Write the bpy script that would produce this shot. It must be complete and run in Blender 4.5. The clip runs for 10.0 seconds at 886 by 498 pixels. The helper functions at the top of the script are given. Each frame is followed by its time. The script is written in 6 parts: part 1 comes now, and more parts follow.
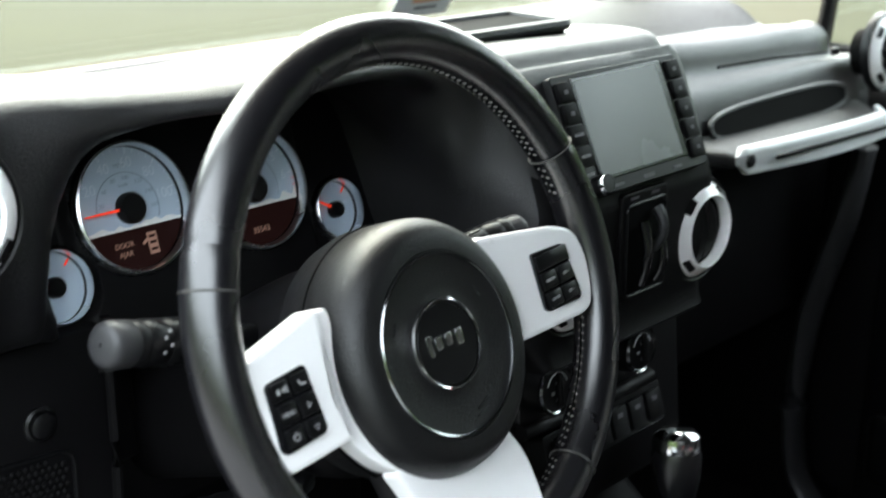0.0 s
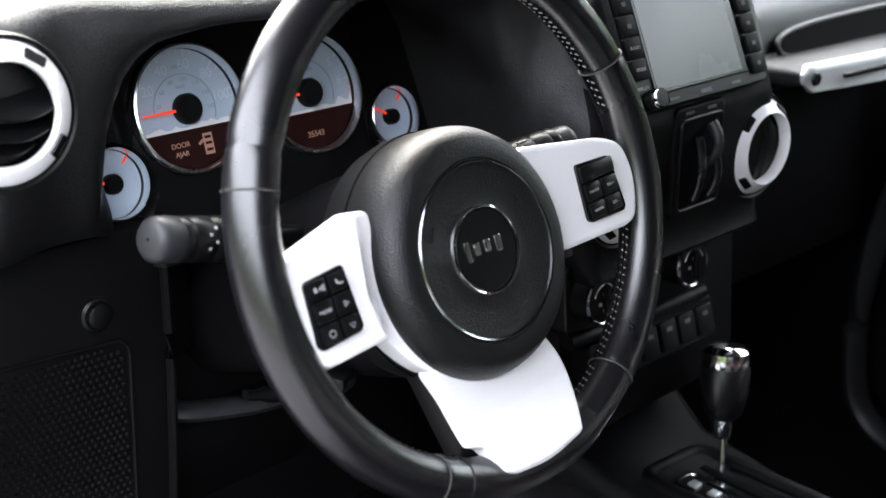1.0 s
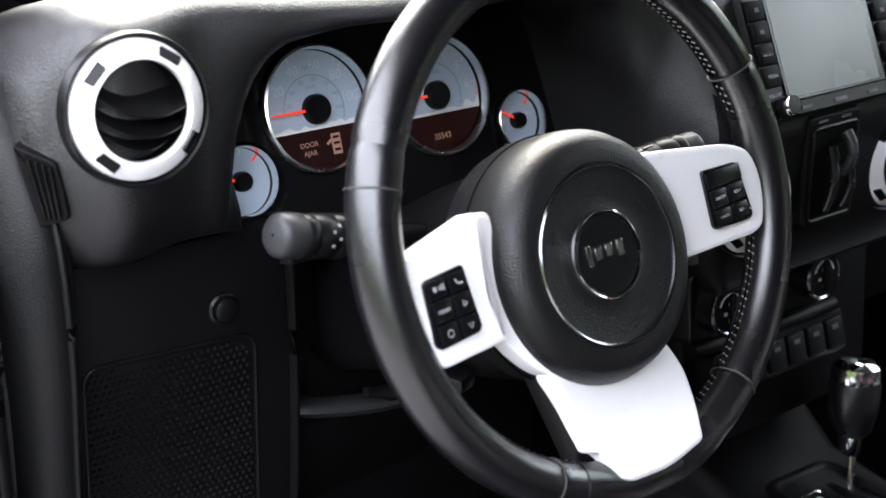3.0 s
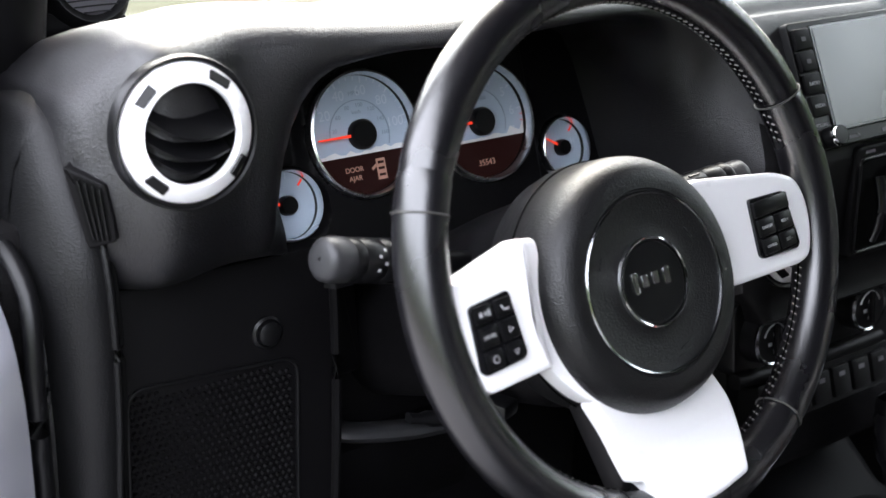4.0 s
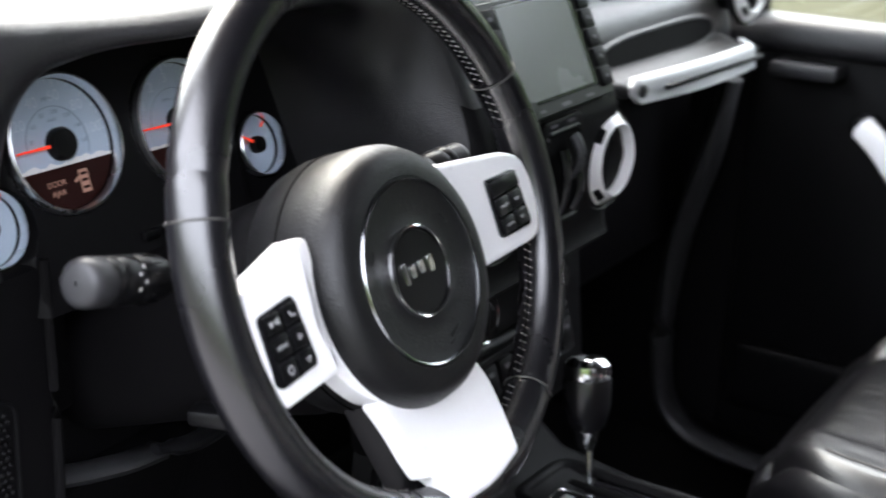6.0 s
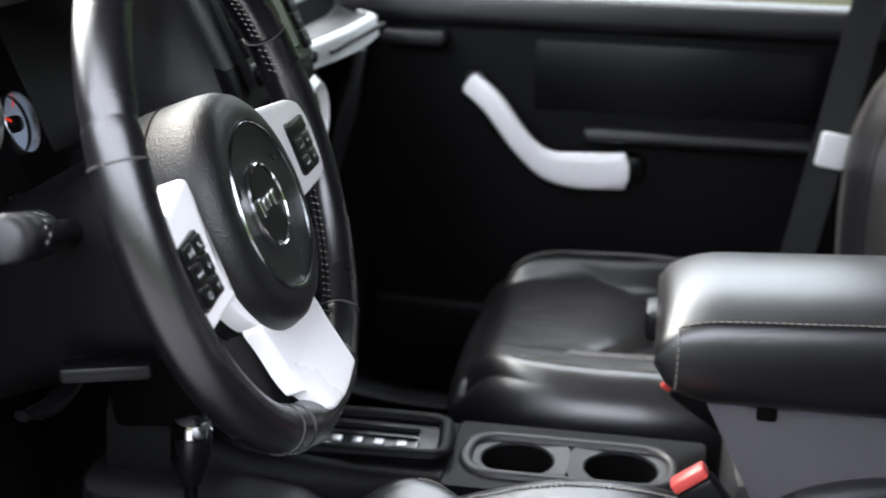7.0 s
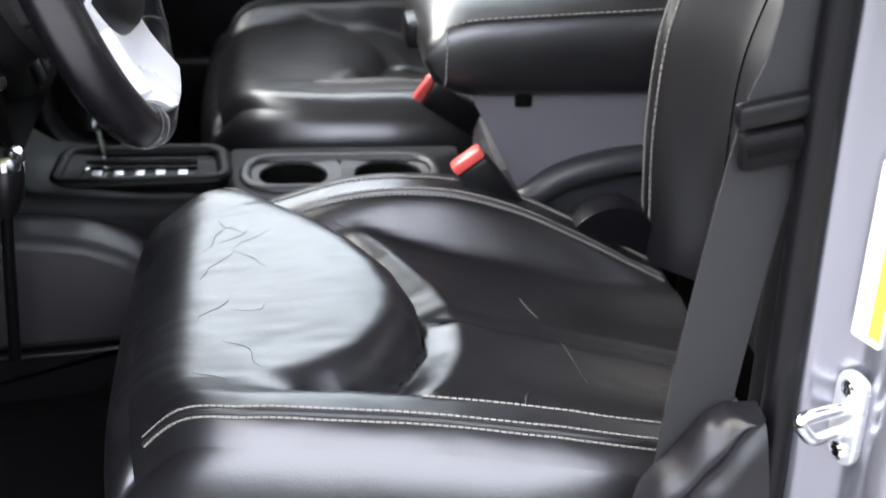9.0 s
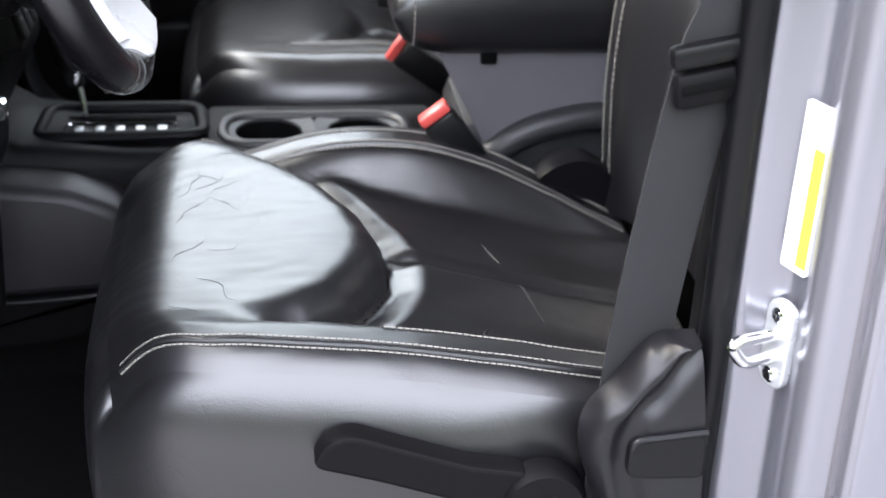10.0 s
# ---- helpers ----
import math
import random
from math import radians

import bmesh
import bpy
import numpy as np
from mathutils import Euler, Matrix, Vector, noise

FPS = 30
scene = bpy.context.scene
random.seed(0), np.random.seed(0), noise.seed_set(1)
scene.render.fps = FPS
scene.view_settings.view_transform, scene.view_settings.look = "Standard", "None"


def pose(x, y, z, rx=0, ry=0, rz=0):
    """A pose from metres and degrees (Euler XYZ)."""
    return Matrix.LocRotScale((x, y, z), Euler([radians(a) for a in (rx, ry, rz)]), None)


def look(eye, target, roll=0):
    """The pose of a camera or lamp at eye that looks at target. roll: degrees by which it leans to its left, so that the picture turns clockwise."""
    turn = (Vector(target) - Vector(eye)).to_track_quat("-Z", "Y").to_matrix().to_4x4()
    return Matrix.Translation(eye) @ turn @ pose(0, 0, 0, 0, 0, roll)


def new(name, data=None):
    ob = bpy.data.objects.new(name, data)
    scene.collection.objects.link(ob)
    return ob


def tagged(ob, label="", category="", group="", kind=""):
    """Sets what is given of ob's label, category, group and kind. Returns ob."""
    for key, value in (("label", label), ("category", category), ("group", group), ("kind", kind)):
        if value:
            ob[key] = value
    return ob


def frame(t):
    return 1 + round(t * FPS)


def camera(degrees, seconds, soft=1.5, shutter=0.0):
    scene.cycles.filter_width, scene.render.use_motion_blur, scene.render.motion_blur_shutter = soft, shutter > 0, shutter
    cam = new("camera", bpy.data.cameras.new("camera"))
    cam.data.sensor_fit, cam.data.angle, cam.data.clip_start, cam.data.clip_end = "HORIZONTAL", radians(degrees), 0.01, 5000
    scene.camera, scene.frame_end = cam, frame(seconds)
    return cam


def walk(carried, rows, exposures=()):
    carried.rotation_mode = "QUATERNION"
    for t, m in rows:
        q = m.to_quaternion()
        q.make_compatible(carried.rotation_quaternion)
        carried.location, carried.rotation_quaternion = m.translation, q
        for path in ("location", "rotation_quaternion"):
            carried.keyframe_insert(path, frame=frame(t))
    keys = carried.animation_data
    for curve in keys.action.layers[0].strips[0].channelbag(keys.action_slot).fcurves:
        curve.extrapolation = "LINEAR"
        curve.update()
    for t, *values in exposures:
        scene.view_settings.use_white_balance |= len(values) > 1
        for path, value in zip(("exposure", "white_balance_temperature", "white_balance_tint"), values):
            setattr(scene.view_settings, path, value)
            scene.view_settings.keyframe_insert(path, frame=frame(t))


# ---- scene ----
cam = camera(36.63, 10.0, soft=1.5, shutter=0.3)
cam.data.dof.use_dof = True
cam.data.dof.focus_distance = 1.0
cam.data.dof.aperture_fstop = 7.0
PATH = [
    (0, (-0.9648, -0.5386, 1.5618), (0.4612, 0.7282, 0.9604), 0.83),
    (0.5, (-0.9596, -0.5572, 1.5603), (0.3637, 0.7672, 0.8570), 0.73),
    (1, (-0.9569, -0.5726, 1.5642), (0.3492, 0.7565, 0.8380), 1.30),
    (1.5, (-0.9505, -0.5788, 1.5600), (0.3537, 0.7494, 0.8287), 1.59),
    (2, (-0.9572, -0.5839, 1.5623), (0.3389, 0.7544, 0.8350), 1.51),
    (2.5, (-0.9620, -0.5831, 1.5622), (0.2721, 0.8151, 0.8397), 0.94),
    (3, (-0.9538, -0.5803, 1.5615), (0.2062, 0.8821, 0.8434), 0.53),
    (4.5, (-0.9671, -0.5649, 1.5538), (0.1608, 0.9442, 0.8824), 0.57),
    (5, (-0.9755, -0.5269, 1.5436), (0.1799, 0.9604, 0.8705), 0.83),
    (5.5, (-0.9767, -0.4751, 1.5376), (0.3733, 0.8446, 0.8775), 1.61),
    (6, (-1.0254, -0.4427, 1.5379), (0.5734, 0.5613, 0.8775), 1.93),
    (6.2, (-1.0694, -0.4186, 1.5284), (0.6147, 0.4397, 0.8748), 1.37),
    (7.3, (-1.2522, -0.2177, 1.4964), (0.6507, -0.1139, 0.8898), 1.56),
    (7.5, (-1.2776, -0.1902, 1.4896), (0.6293, -0.2132, 0.8870), 1.42),
    (8, (-1.3112, -0.1446, 1.4873), (0.5595, -0.3722, 0.8176), 1.56),
    (8.5, (-1.3281, -0.1386, 1.4755), (0.4972, -0.3716, 0.6920), 1.58),
    (9, (-1.3476, -0.1376, 1.4661), (0.4280, -0.3798, 0.5781), 2.06),
    (9.5, (-1.3695, -0.1407, 1.4737), (0.3837, -0.3840, 0.5426), 2.11),
    (10, (-1.4155, -0.1501, 1.4657), (0.3446, -0.4096, 0.5521), 2.49),
]
walk(cam, [(t, look(eye, target, roll)) for t, eye, target, roll in PATH],
     exposures=((0, 3.65, 6500, 4), (1, 3.95, 6550, 15), (6, 3.95, 6550, 15), (7.5, 3.58, 6450, 15), (9, 4.0, 6450, 15), (10, 4.0, 6450, 15)))

# ---- light: an overcast day, light through the open door and the windows ----
world = bpy.data.worlds.new("overcast_sky")
scene.world = world
world.use_nodes = True
wn = world.node_tree
sky = wn.nodes.new("ShaderNodeTexSky")
sky.sky_type = "NISHITA"
sky.sun_disc = False
sky.sun_elevation = radians(42)
sky.sun_rotation = radians(31)
sky.air_density, sky.dust_density, sky.ozone_density = 1.0, 4.0, 0.8
# a closed, even layer of pale cloud over most of the sky
cloud = wn.nodes.new("ShaderNodeMix")
cloud.data_type = "RGBA"
cloud.inputs["Factor"].default_value = 0.65
cloud.inputs["B"].default_value = (5.3, 5.45, 5.6, 1)
wn.links.new(sky.outputs[0], cloud.inputs["A"])
wn.links.new(cloud.outputs["Result"], wn.nodes["Background"].inputs["Color"])
wn.nodes["Background"].inputs["Strength"].default_value = 0.15
sun = new("sun", bpy.data.lights.new("sun", "SUN"))
sun.data.energy = 0.5
sun.data.angle = radians(60)
sun.data.color = (0.97, 1.0, 0.98)
sun.matrix_basis = look((3, 5, 6.2), (0, 0, 1))

# ---- materials ----
def material(name, base, rough=0.5, metal=0.0, grain=0.0, grain_scale=900.0, vary=0.25, blotch=9.0, coat=0.0, bump2=0.0,
             emit=None, kind="noise", rough_vary=0.12, spec=0.5):
    """A principled surface with colour and gloss varied at two scales and a fine relief."""
    m = bpy.data.materials.new(name)
    m.use_nodes = True
    n, l = m.node_tree.nodes, m.node_tree.links
    b = n["Principled BSDF"]
    co = n.new("ShaderNodeTexCoord")
    big = n.new("ShaderNodeTexNoise")
    big.inputs["Scale"].default_value = blotch
    big.inputs["Detail"].default_value = 6
    l.new(co.outputs["Object"], big.inputs["Vector"])
    ramp = n.new("ShaderNodeMix")
    ramp.data_type = "RGBA"
    ramp.inputs["A"].default_value = (*[c * (1 - vary) for c in base], 1)
    ramp.inputs["B"].default_value = (*[min(1, c * (1 + vary)) for c in base], 1)
    l.new(big.outputs["Fac"], ramp.inputs["Factor"])
    l.new(ramp.outputs["Result"], b.inputs["Base Color"])
    mr = n.new("ShaderNodeMapRange")
    mr.inputs["To Min"].default_value = max(0.02, rough - rough_vary)
    mr.inputs["To Max"].default_value = min(1, rough + rough_vary)
    l.new(big.outputs["Fac"], mr.inputs["Value"])
    l.new(mr.outputs["Result"], b.inputs["Roughness"])
    b.inputs["Metallic"].default_value = metal
    b.inputs["Specular IOR Level"].default_value = spec
    b.inputs["Coat Weight"].default_value = coat
    if grain:
        if kind == "leather":
            fine = n.new("ShaderNodeTexVoronoi")
            fine.feature = "F1"
            out = fine.outputs["Distance"]
        else:
            fine = n.new("ShaderNodeTexNoise")
            fine.inputs["Detail"].default_value = 3
            out = fine.outputs["Fac"]
        fine.inputs["Scale"].default_value = grain_scale
        l.new(co.outputs["Object"], fine.inputs["Vector"])
        bp = n.new("ShaderNodeBump")
        bp.inputs["Strength"].default_value = grain
        bp.inputs["Distance"].default_value = 0.0006
        l.new(out, bp.inputs["Height"])
        last = bp
        if bump2:
            mid = n.new("ShaderNodeTexNoise")
            mid.inputs["Scale"].default_value = 28
            mid.inputs["Detail"].default_value = 5
            mid.inputs["Distortion"].default_value = 0.8
            l.new(co.outputs["Object"], mid.inputs["Vector"])
            b2 = n.new("ShaderNodeBump")
            b2.inputs["Strength"].default_value = bump2
            b2.inputs["Distance"].default_value = 0.004
            l.new(mid.outputs["Fac"], b2.inputs["Height"])
            l.new(bp.outputs["Normal"], b2.inputs["Normal"])
            last = b2
            # sparse fine wrinkles
            warp = n.new("ShaderNodeTexNoise")
            warp.inputs["Scale"].default_value = 14
            l.new(co.outputs["Object"], warp.inputs["Vector"])
            add = n.new("ShaderNodeMix")
            add.data_type = "RGBA"
            add.blend_type = "LINEAR_LIGHT"
            add.inputs["Factor"].default_value = 0.05
            l.new(co.outputs["Object"], add.inputs["A"])
            l.new(warp.outputs["Color"], add.inputs["B"])
            cr = n.new("ShaderNodeTexVoronoi")
            cr.feature = "DISTANCE_TO_EDGE"
            cr.inputs["Scale"].default_value = 26
            l.new(add.outputs["Result"], cr.inputs["Vector"])
            cut = n.new("ShaderNodeMapRange")
            cut.inputs["From Max"].default_value = 0.06
            l.new(cr.outputs["Distance"], cut.inputs["Value"])
            b3 = n.new("ShaderNodeBump")
            b3.inputs["Distance"].default_value = 0.0012
            where = n.new("ShaderNodeMapRange")
            where.inputs["From Min"].default_value = 0.48
            where.inputs["From Max"].default_value = 0.66
            where.inputs["To Max"].default_value = 0.10
            l.new(big.outputs["Fac"], where.inputs["Value"])
            l.new(where.outputs["Result"], b3.inputs["Strength"])
            l.new(cut.outputs["Result"], b3.inputs["Height"])
            l.new(b2.outputs["Normal"], b3.inputs["Normal"])
            last = b3
        l.new(last.outputs["Normal"], b.inputs["Normal"])
    if emit:
        b.inputs["Emission Color"].default_value = (*emit[:3], 1)
        b.inputs["Emission Strength"].default_value = emit[3]
    return m


M_RIM = material("rim_leather", (0.005, 0.0047, 0.006), 0.27, grain=0.14, grain_scale=1100, kind="leather", spec=1.0, rough_vary=0.06)
M_AIRBAG = material("airbag_vinyl", (0.006, 0.006, 0.0065), 0.38, grain=0.48, grain_scale=860, kind="leather", spec=0.42, rough_vary=0.05)
M_DASH = material("dash_vinyl", (0.006, 0.0058, 0.007), 0.36, grain=0.62, grain_scale=1100, kind="leather", spec=0.72, rough_vary=0.04)
M_PANEL = material("black_plastic", (0.0034, 0.0032, 0.0037), 0.5, spec=0.11, grain=0.3, grain_scale=1500)
M_SMOOTH = material("satin_black_plastic", (0.0032, 0.0032, 0.0037), 0.36, spec=0.26, vary=0.15)
M_GLOSSBLK = material("gloss_black_plastic", (0.006, 0.006, 0.007), 0.16, vary=0.1, rough_vary=0.05)
# near-black for seams, and for shade painted onto openings that are modelled flat
M_VOID = material("shade_and_seam_black", (0.003, 0.003, 0.003), 0.8, spec=0.05)
M_WHITE = material("white_satin_paint", (0.92, 0.91, 0.92), 0.3, vary=0.03, coat=0.3)
M_SILVER = material("silver_plastic", (0.62, 0.63, 0.64), 0.3, metal=0.55, vary=0.06)
M_CHROME = material("chrome", (0.85, 0.86, 0.87), 0.08, metal=1.0, vary=0.04, rough_vary=0.04)
M_BEZEL = material("brushed_chrome", (0.85, 0.86, 0.87), 0.26, metal=1.0, vary=0.04, rough_vary=0.08)
M_LEATHER = material("seat_leather", (0.0074, 0.0071, 0.0082), 0.34, rough_vary=0.04, grain=0.13, grain_scale=900, kind="leather", bump2=0.035, spec=0.95)
M_STITCH = material("grey_thread", (0.19, 0.18, 0.162), 0.8)
M_THREAD = material("wheel_thread", (0.16, 0.152, 0.142), 0.8)
M_DARKCHROME = material("smoked_chrome", (0.34, 0.35, 0.36), 0.16, metal=1.0, vary=0.05, rough_vary=0.05)
M_STITCHD = material("dark_thread", (0.05, 0.048, 0.045), 0.8)
M_DIAL = material("dial_face", (0.46, 0.55, 0.66), 0.5, vary=0.05)
M_DIALWHITE = material("dial_print", (0.60, 0.67, 0.76), 0.5, vary=0.05)
M_DIALGREY = material("dial_faint_print", (0.30, 0.38, 0.48), 0.5, vary=0.05)
# needles and red ticks get an added faint glow, with no lamp behind
M_NEEDLE = material("red_needle_glow", (0.75, 0.03, 0.015), 0.4, emit=(0.9, 0.06, 0.02, 0.05))
M_LCD = material("dark_red_display", (0.009, 0.003, 0.003), 0.6, spec=0.12, emit=(0.5, 0.09, 0.06, 0.0008))
M_LCDTXT = material("display_segments", (0.20, 0.10, 0.08), 0.5, emit=(0.9, 0.55, 0.42, 0.012))
# even grey stands in for the sky reflected in the screen
M_SCREEN = material("screen_reflection_grey", (0.15, 0.158, 0.155), 0.25, vary=0.05)
M_KEYPRINT = material("key_print", (0.4, 0.4, 0.41), 0.6)
M_RED = material("red_release_button", (0.58, 0.075, 0.065), 0.35)
M_BELT = material("belt_webbing", (0.008, 0.0075, 0.009), 0.75, grain=0.5, grain_scale=1100)
M_BODY = material("silver_body_paint", (0.27, 0.27, 0.30), 0.30, metal=0.75, vary=0.03, rough_vary=0.03, coat=0.5)
M_CARPET = material("black_carpet", (0.004, 0.0037, 0.004), 0.95, spec=0.1, grain=1.0, grain_scale=600)
M_YELLOW = material("yellow_print", (0.75, 0.68, 0.05), 0.5)
M_STICKER = material("white_sticker", (0.8, 0.8, 0.8), 0.45, vary=0.05)
M_HEADLINER = material("charcoal_headliner", (0.03, 0.03, 0.031), 0.9)
M_GROUND = material("dry_grass_and_gravel", (0.040, 0.039, 0.022), 0.95, spec=0.1, vary=0.35, blotch=0.35, grain=0.6, grain_scale=40)
M_GREEN = material("green_leaves", (0.07, 0.11, 0.03), 0.8, vary=0.5)
M_AMBER = material("amber_print", (0.8, 0.3, 0.03), 0.5)

M_GLASS = bpy.data.materials.new("window_glass")
M_GLASS.use_nodes = True
_n, _l = M_GLASS.node_tree.nodes, M_GLASS.node_tree.links
_tr, _gl, _mx = _n.new("ShaderNodeBsdfTransparent"), _n.new("ShaderNodeBsdfGlossy"), _n.new("ShaderNodeMixShader")
_tr.inputs["Color"].default_value = (0.93, 0.96, 0.94, 1)
_gl.inputs["Roughness"].default_value = 0.02
_mx.inputs[0].default_value = 0.05
_l.new(_tr.outputs[0], _mx.inputs[1])
_l.new(_gl.outputs[0], _mx.inputs[2])
_l.new(_mx.outputs[0], _n["Material Output"].inputs["Surface"])
M_HANDLE = material("satin_silver_paint", (0.50, 0.51, 0.52), 0.42, metal=0.12, vary=0.05)
M_SIDE = material("side_trim_vinyl", (0.005, 0.005, 0.0055), 0.45, grain=0.42, grain_scale=860, kind="leather", spec=0.24, rough_vary=0.05)
# dash vinyl again, its reflections toned down for the added top sheet
M_DULLTOP = material("dulled_dash_vinyl", (0.006, 0.0062, 0.0066), 0.62, grain=0.5, grain_scale=850, kind="leather", spec=0.25, rough_vary=0.05)
M_COVER = material("soft_cover_vinyl", (0.006, 0.0055, 0.007), 0.38, grain=0.06, grain_scale=900, kind="leather", spec=0.4)
M_BOUNCE = material("bounce_slab_grey", (0.12, 0.12, 0.124), 0.9, vary=0.35, blotch=1.5, grain=0.8, grain_scale=120)
M_BLOCKER = material("opaque_black_panel", (0.004, 0.004, 0.005), 0.08, vary=0.1, rough_vary=0.03)
M_PAD = material("padded_vinyl", (0.021, 0.0195, 0.0225), 0.5, grain=0.2, grain_scale=900, kind="leather", spec=0.4)
M_KNOB = material("grey_black_plastic", (0.022, 0.022, 0.024), 0.42, grain=0.2, grain_scale=1500, spec=0.4)
M_BINGREY = material("charcoal_plastic", (0.100, 0.094, 0.106), 0.55, grain=0.4, grain_scale=1300)


# ---- mesh helpers ----
def world_of(ob):
    m = Matrix.Identity(4)
    while ob:
        m = ob.matrix_parent_inverse @ ob.matrix_basis @ m if ob.parent else ob.matrix_basis @ m
        ob = ob.parent
    return m


def part(name, bm, mat, parent=None, label="", local=False, sharp=38):
    """Links a bmesh as one mesh object, under a thing or a part. local: its coordinates are those of the parent."""
    me = bpy.data.meshes.new(name)
    bmesh.ops.recalc_face_normals(bm, faces=bm.faces[:])
    bm.to_mesh(me)
    bm.free()
    me.materials.append(mat)
    me.polygons.foreach_set("use_smooth", [True] * len(me.polygons))
    me.set_sharp_from_angle(angle=radians(sharp))
    ob = new(name, me)
    if parent:
        ob.parent = parent
        if not local:
            ob.matrix_parent_inverse = world_of(parent).inverted()
    if label:
        ob["label"] = label
    return ob


def thing(name, m, label, category, group="", kind=""):
    e = new(name)
    e.empty_display_size = 0.05
    e.matrix_basis = m if isinstance(m, Matrix) else Matrix.Translation(m)
    return tagged(e, label, category, group, kind)


def bx(c, s, bev=0.003, rot=None, seg=2, bm=None):
    """A bevelled box with its centre and sizes; rot: degrees."""
    b = bmesh.new()
    bmesh.ops.create_cube(b, size=1.0)
    bmesh.ops.scale(b, vec=s, verts=b.verts)
    if bev:
        bmesh.ops.bevel(b, geom=b.edges[:], offset=min(bev, 0.45 * min(s)), segments=seg, affect="EDGES", profile=0.5)
    m = pose(*c, *(rot or (0, 0, 0))) if not isinstance(rot, Matrix) else Matrix.Translation(c) @ rot
    bmesh.ops.transform(b, matrix=m, verts=b.verts)
    return join(bm, b)


def join(bm, b):
    if bm is None:
        return b
    me = bpy.data.meshes.new("tmp")
    b.to_mesh(me)
    b.free()
    bm.from_mesh(me)
    bpy.data.meshes.remove(me)
    return bm


def _moved(b, m):
    bmesh.ops.transform(b, matrix=m, verts=b.verts)
    return b


def mesh_of(verts, faces, bm=None):
    b = bmesh.new()
    vs = [b.verts.new(v) for v in verts]
    for f in faces:
        try:
            b.faces.new([vs[i] for i in f])
        except ValueError:
            pass
    return join(bm, b)


def loft(sections, closed=True, caps=True, bm=None):
    """A skin over sections of equal length; closed: each section is a ring."""
    n, k = len(sections[0]), len(sections)
    verts = [p for s in sections for p in s]
    faces = []
    for i in range(k - 1):
        for j in range(n if closed else n - 1):
            a, b_ = i * n + j, i * n + (j + 1) % n
            faces.append((a, b_, b_ + n, a + n))
    if caps and closed:
        faces += [tuple(range(n))[::-1], tuple(range((k - 1) * n, k * n))]
    return mesh_of(verts, faces, bm)


def lathe(profile, seg=48, m=None, bm=None, caps=True):
    """Turns (radius, height) pairs about the z axis."""
    secs = [[(r * math.cos(2 * math.pi * i / seg), r * math.sin(2 * math.pi * i / seg), z) for i in range(seg)] for r, z in profile]
    b = loft(secs, caps=caps)
    if m:
        bmesh.ops.transform(b, matrix=m, verts=b.verts)
    return join(bm, b)


def smooth_path(pts, per=8, closed=False):
    """A Catmull-Rom curve through the points."""
    p = [Vector(q) for q in pts]
    n = len(p)
    out = []
    for i in range(n if closed else n - 1):
        if closed:
            a, b, c, d = p[i - 1], p[i], p[(i + 1) % n], p[(i + 2) % n]
        else:
            a, b, c, d = p[max(i - 1, 0)], p[i], p[i + 1], p[min(i + 2, n - 1)]
        for k in range(per):
            t = k / per
            out.append(0.5 * (2 * b + (c - a) * t + (2 * a - 5 * b + 4 * c - d) * t * t + (3 * b - a - 3 * c + d) * t ** 3))
    if not closed:
        out.append(p[-1])
    return out


def tube(pts, r, seg=10, closed=False, flat=1.0, up=(0, 0, 1), bm=None):
    """A tube along points. r: a radius or one for each point; flat squeezes it along up."""
    pts = [Vector(p) for p in pts]
    n = len(pts)
    secs = []
    for i, p in enumerate(pts):
        d = (pts[(i + 1) % n] - pts[i - 1]) if closed else pts[min(i + 1, n - 1)] - pts[max(i - 1, 0)]
        d.normalize()
        s = d.cross(Vector(up))
        s = s.normalized() if s.length > 1e-5 else Vector((1, 0, 0))
        u = s.cross(d).normalized()
        rr = r[i] if isinstance(r, (list, tuple)) else r
        secs.append([p + rr * (math.cos(a) * s + flat * math.sin(a) * u) for a in [2 * math.pi * k / seg for k in range(seg)]])
    if closed:
        secs.append(secs[0])
    b = loft(secs, caps=not closed)
    if closed:
        bmesh.ops.remove_doubles(b, verts=b.verts, dist=1e-6)
    return join(bm, b)


def rounded(poly, r=0.006, k=4):
    """A 2D polygon with rounded corners; r: a radius or one for each corner."""
    out = []
    n = len(poly)
    for i in range(n):
        p0, p1, p2 = Vector(poly[i - 1]), Vector(poly[i]), Vector(poly[(i + 1) % n])
        rr = r[i] if isinstance(r, (list, tuple)) else r
        a, b = p0 - p1, p2 - p1
        q = min(rr, 0.45 * a.length, 0.45 * b.length)
        a, b = p1 + a.normalized() * q, p1 + b.normalized() * q
        for j in range(k + 1):
            t = j / k
            out.append((1 - t) ** 2 * a + 2 * t * (1 - t) * p1 + t * t * b)
    return out


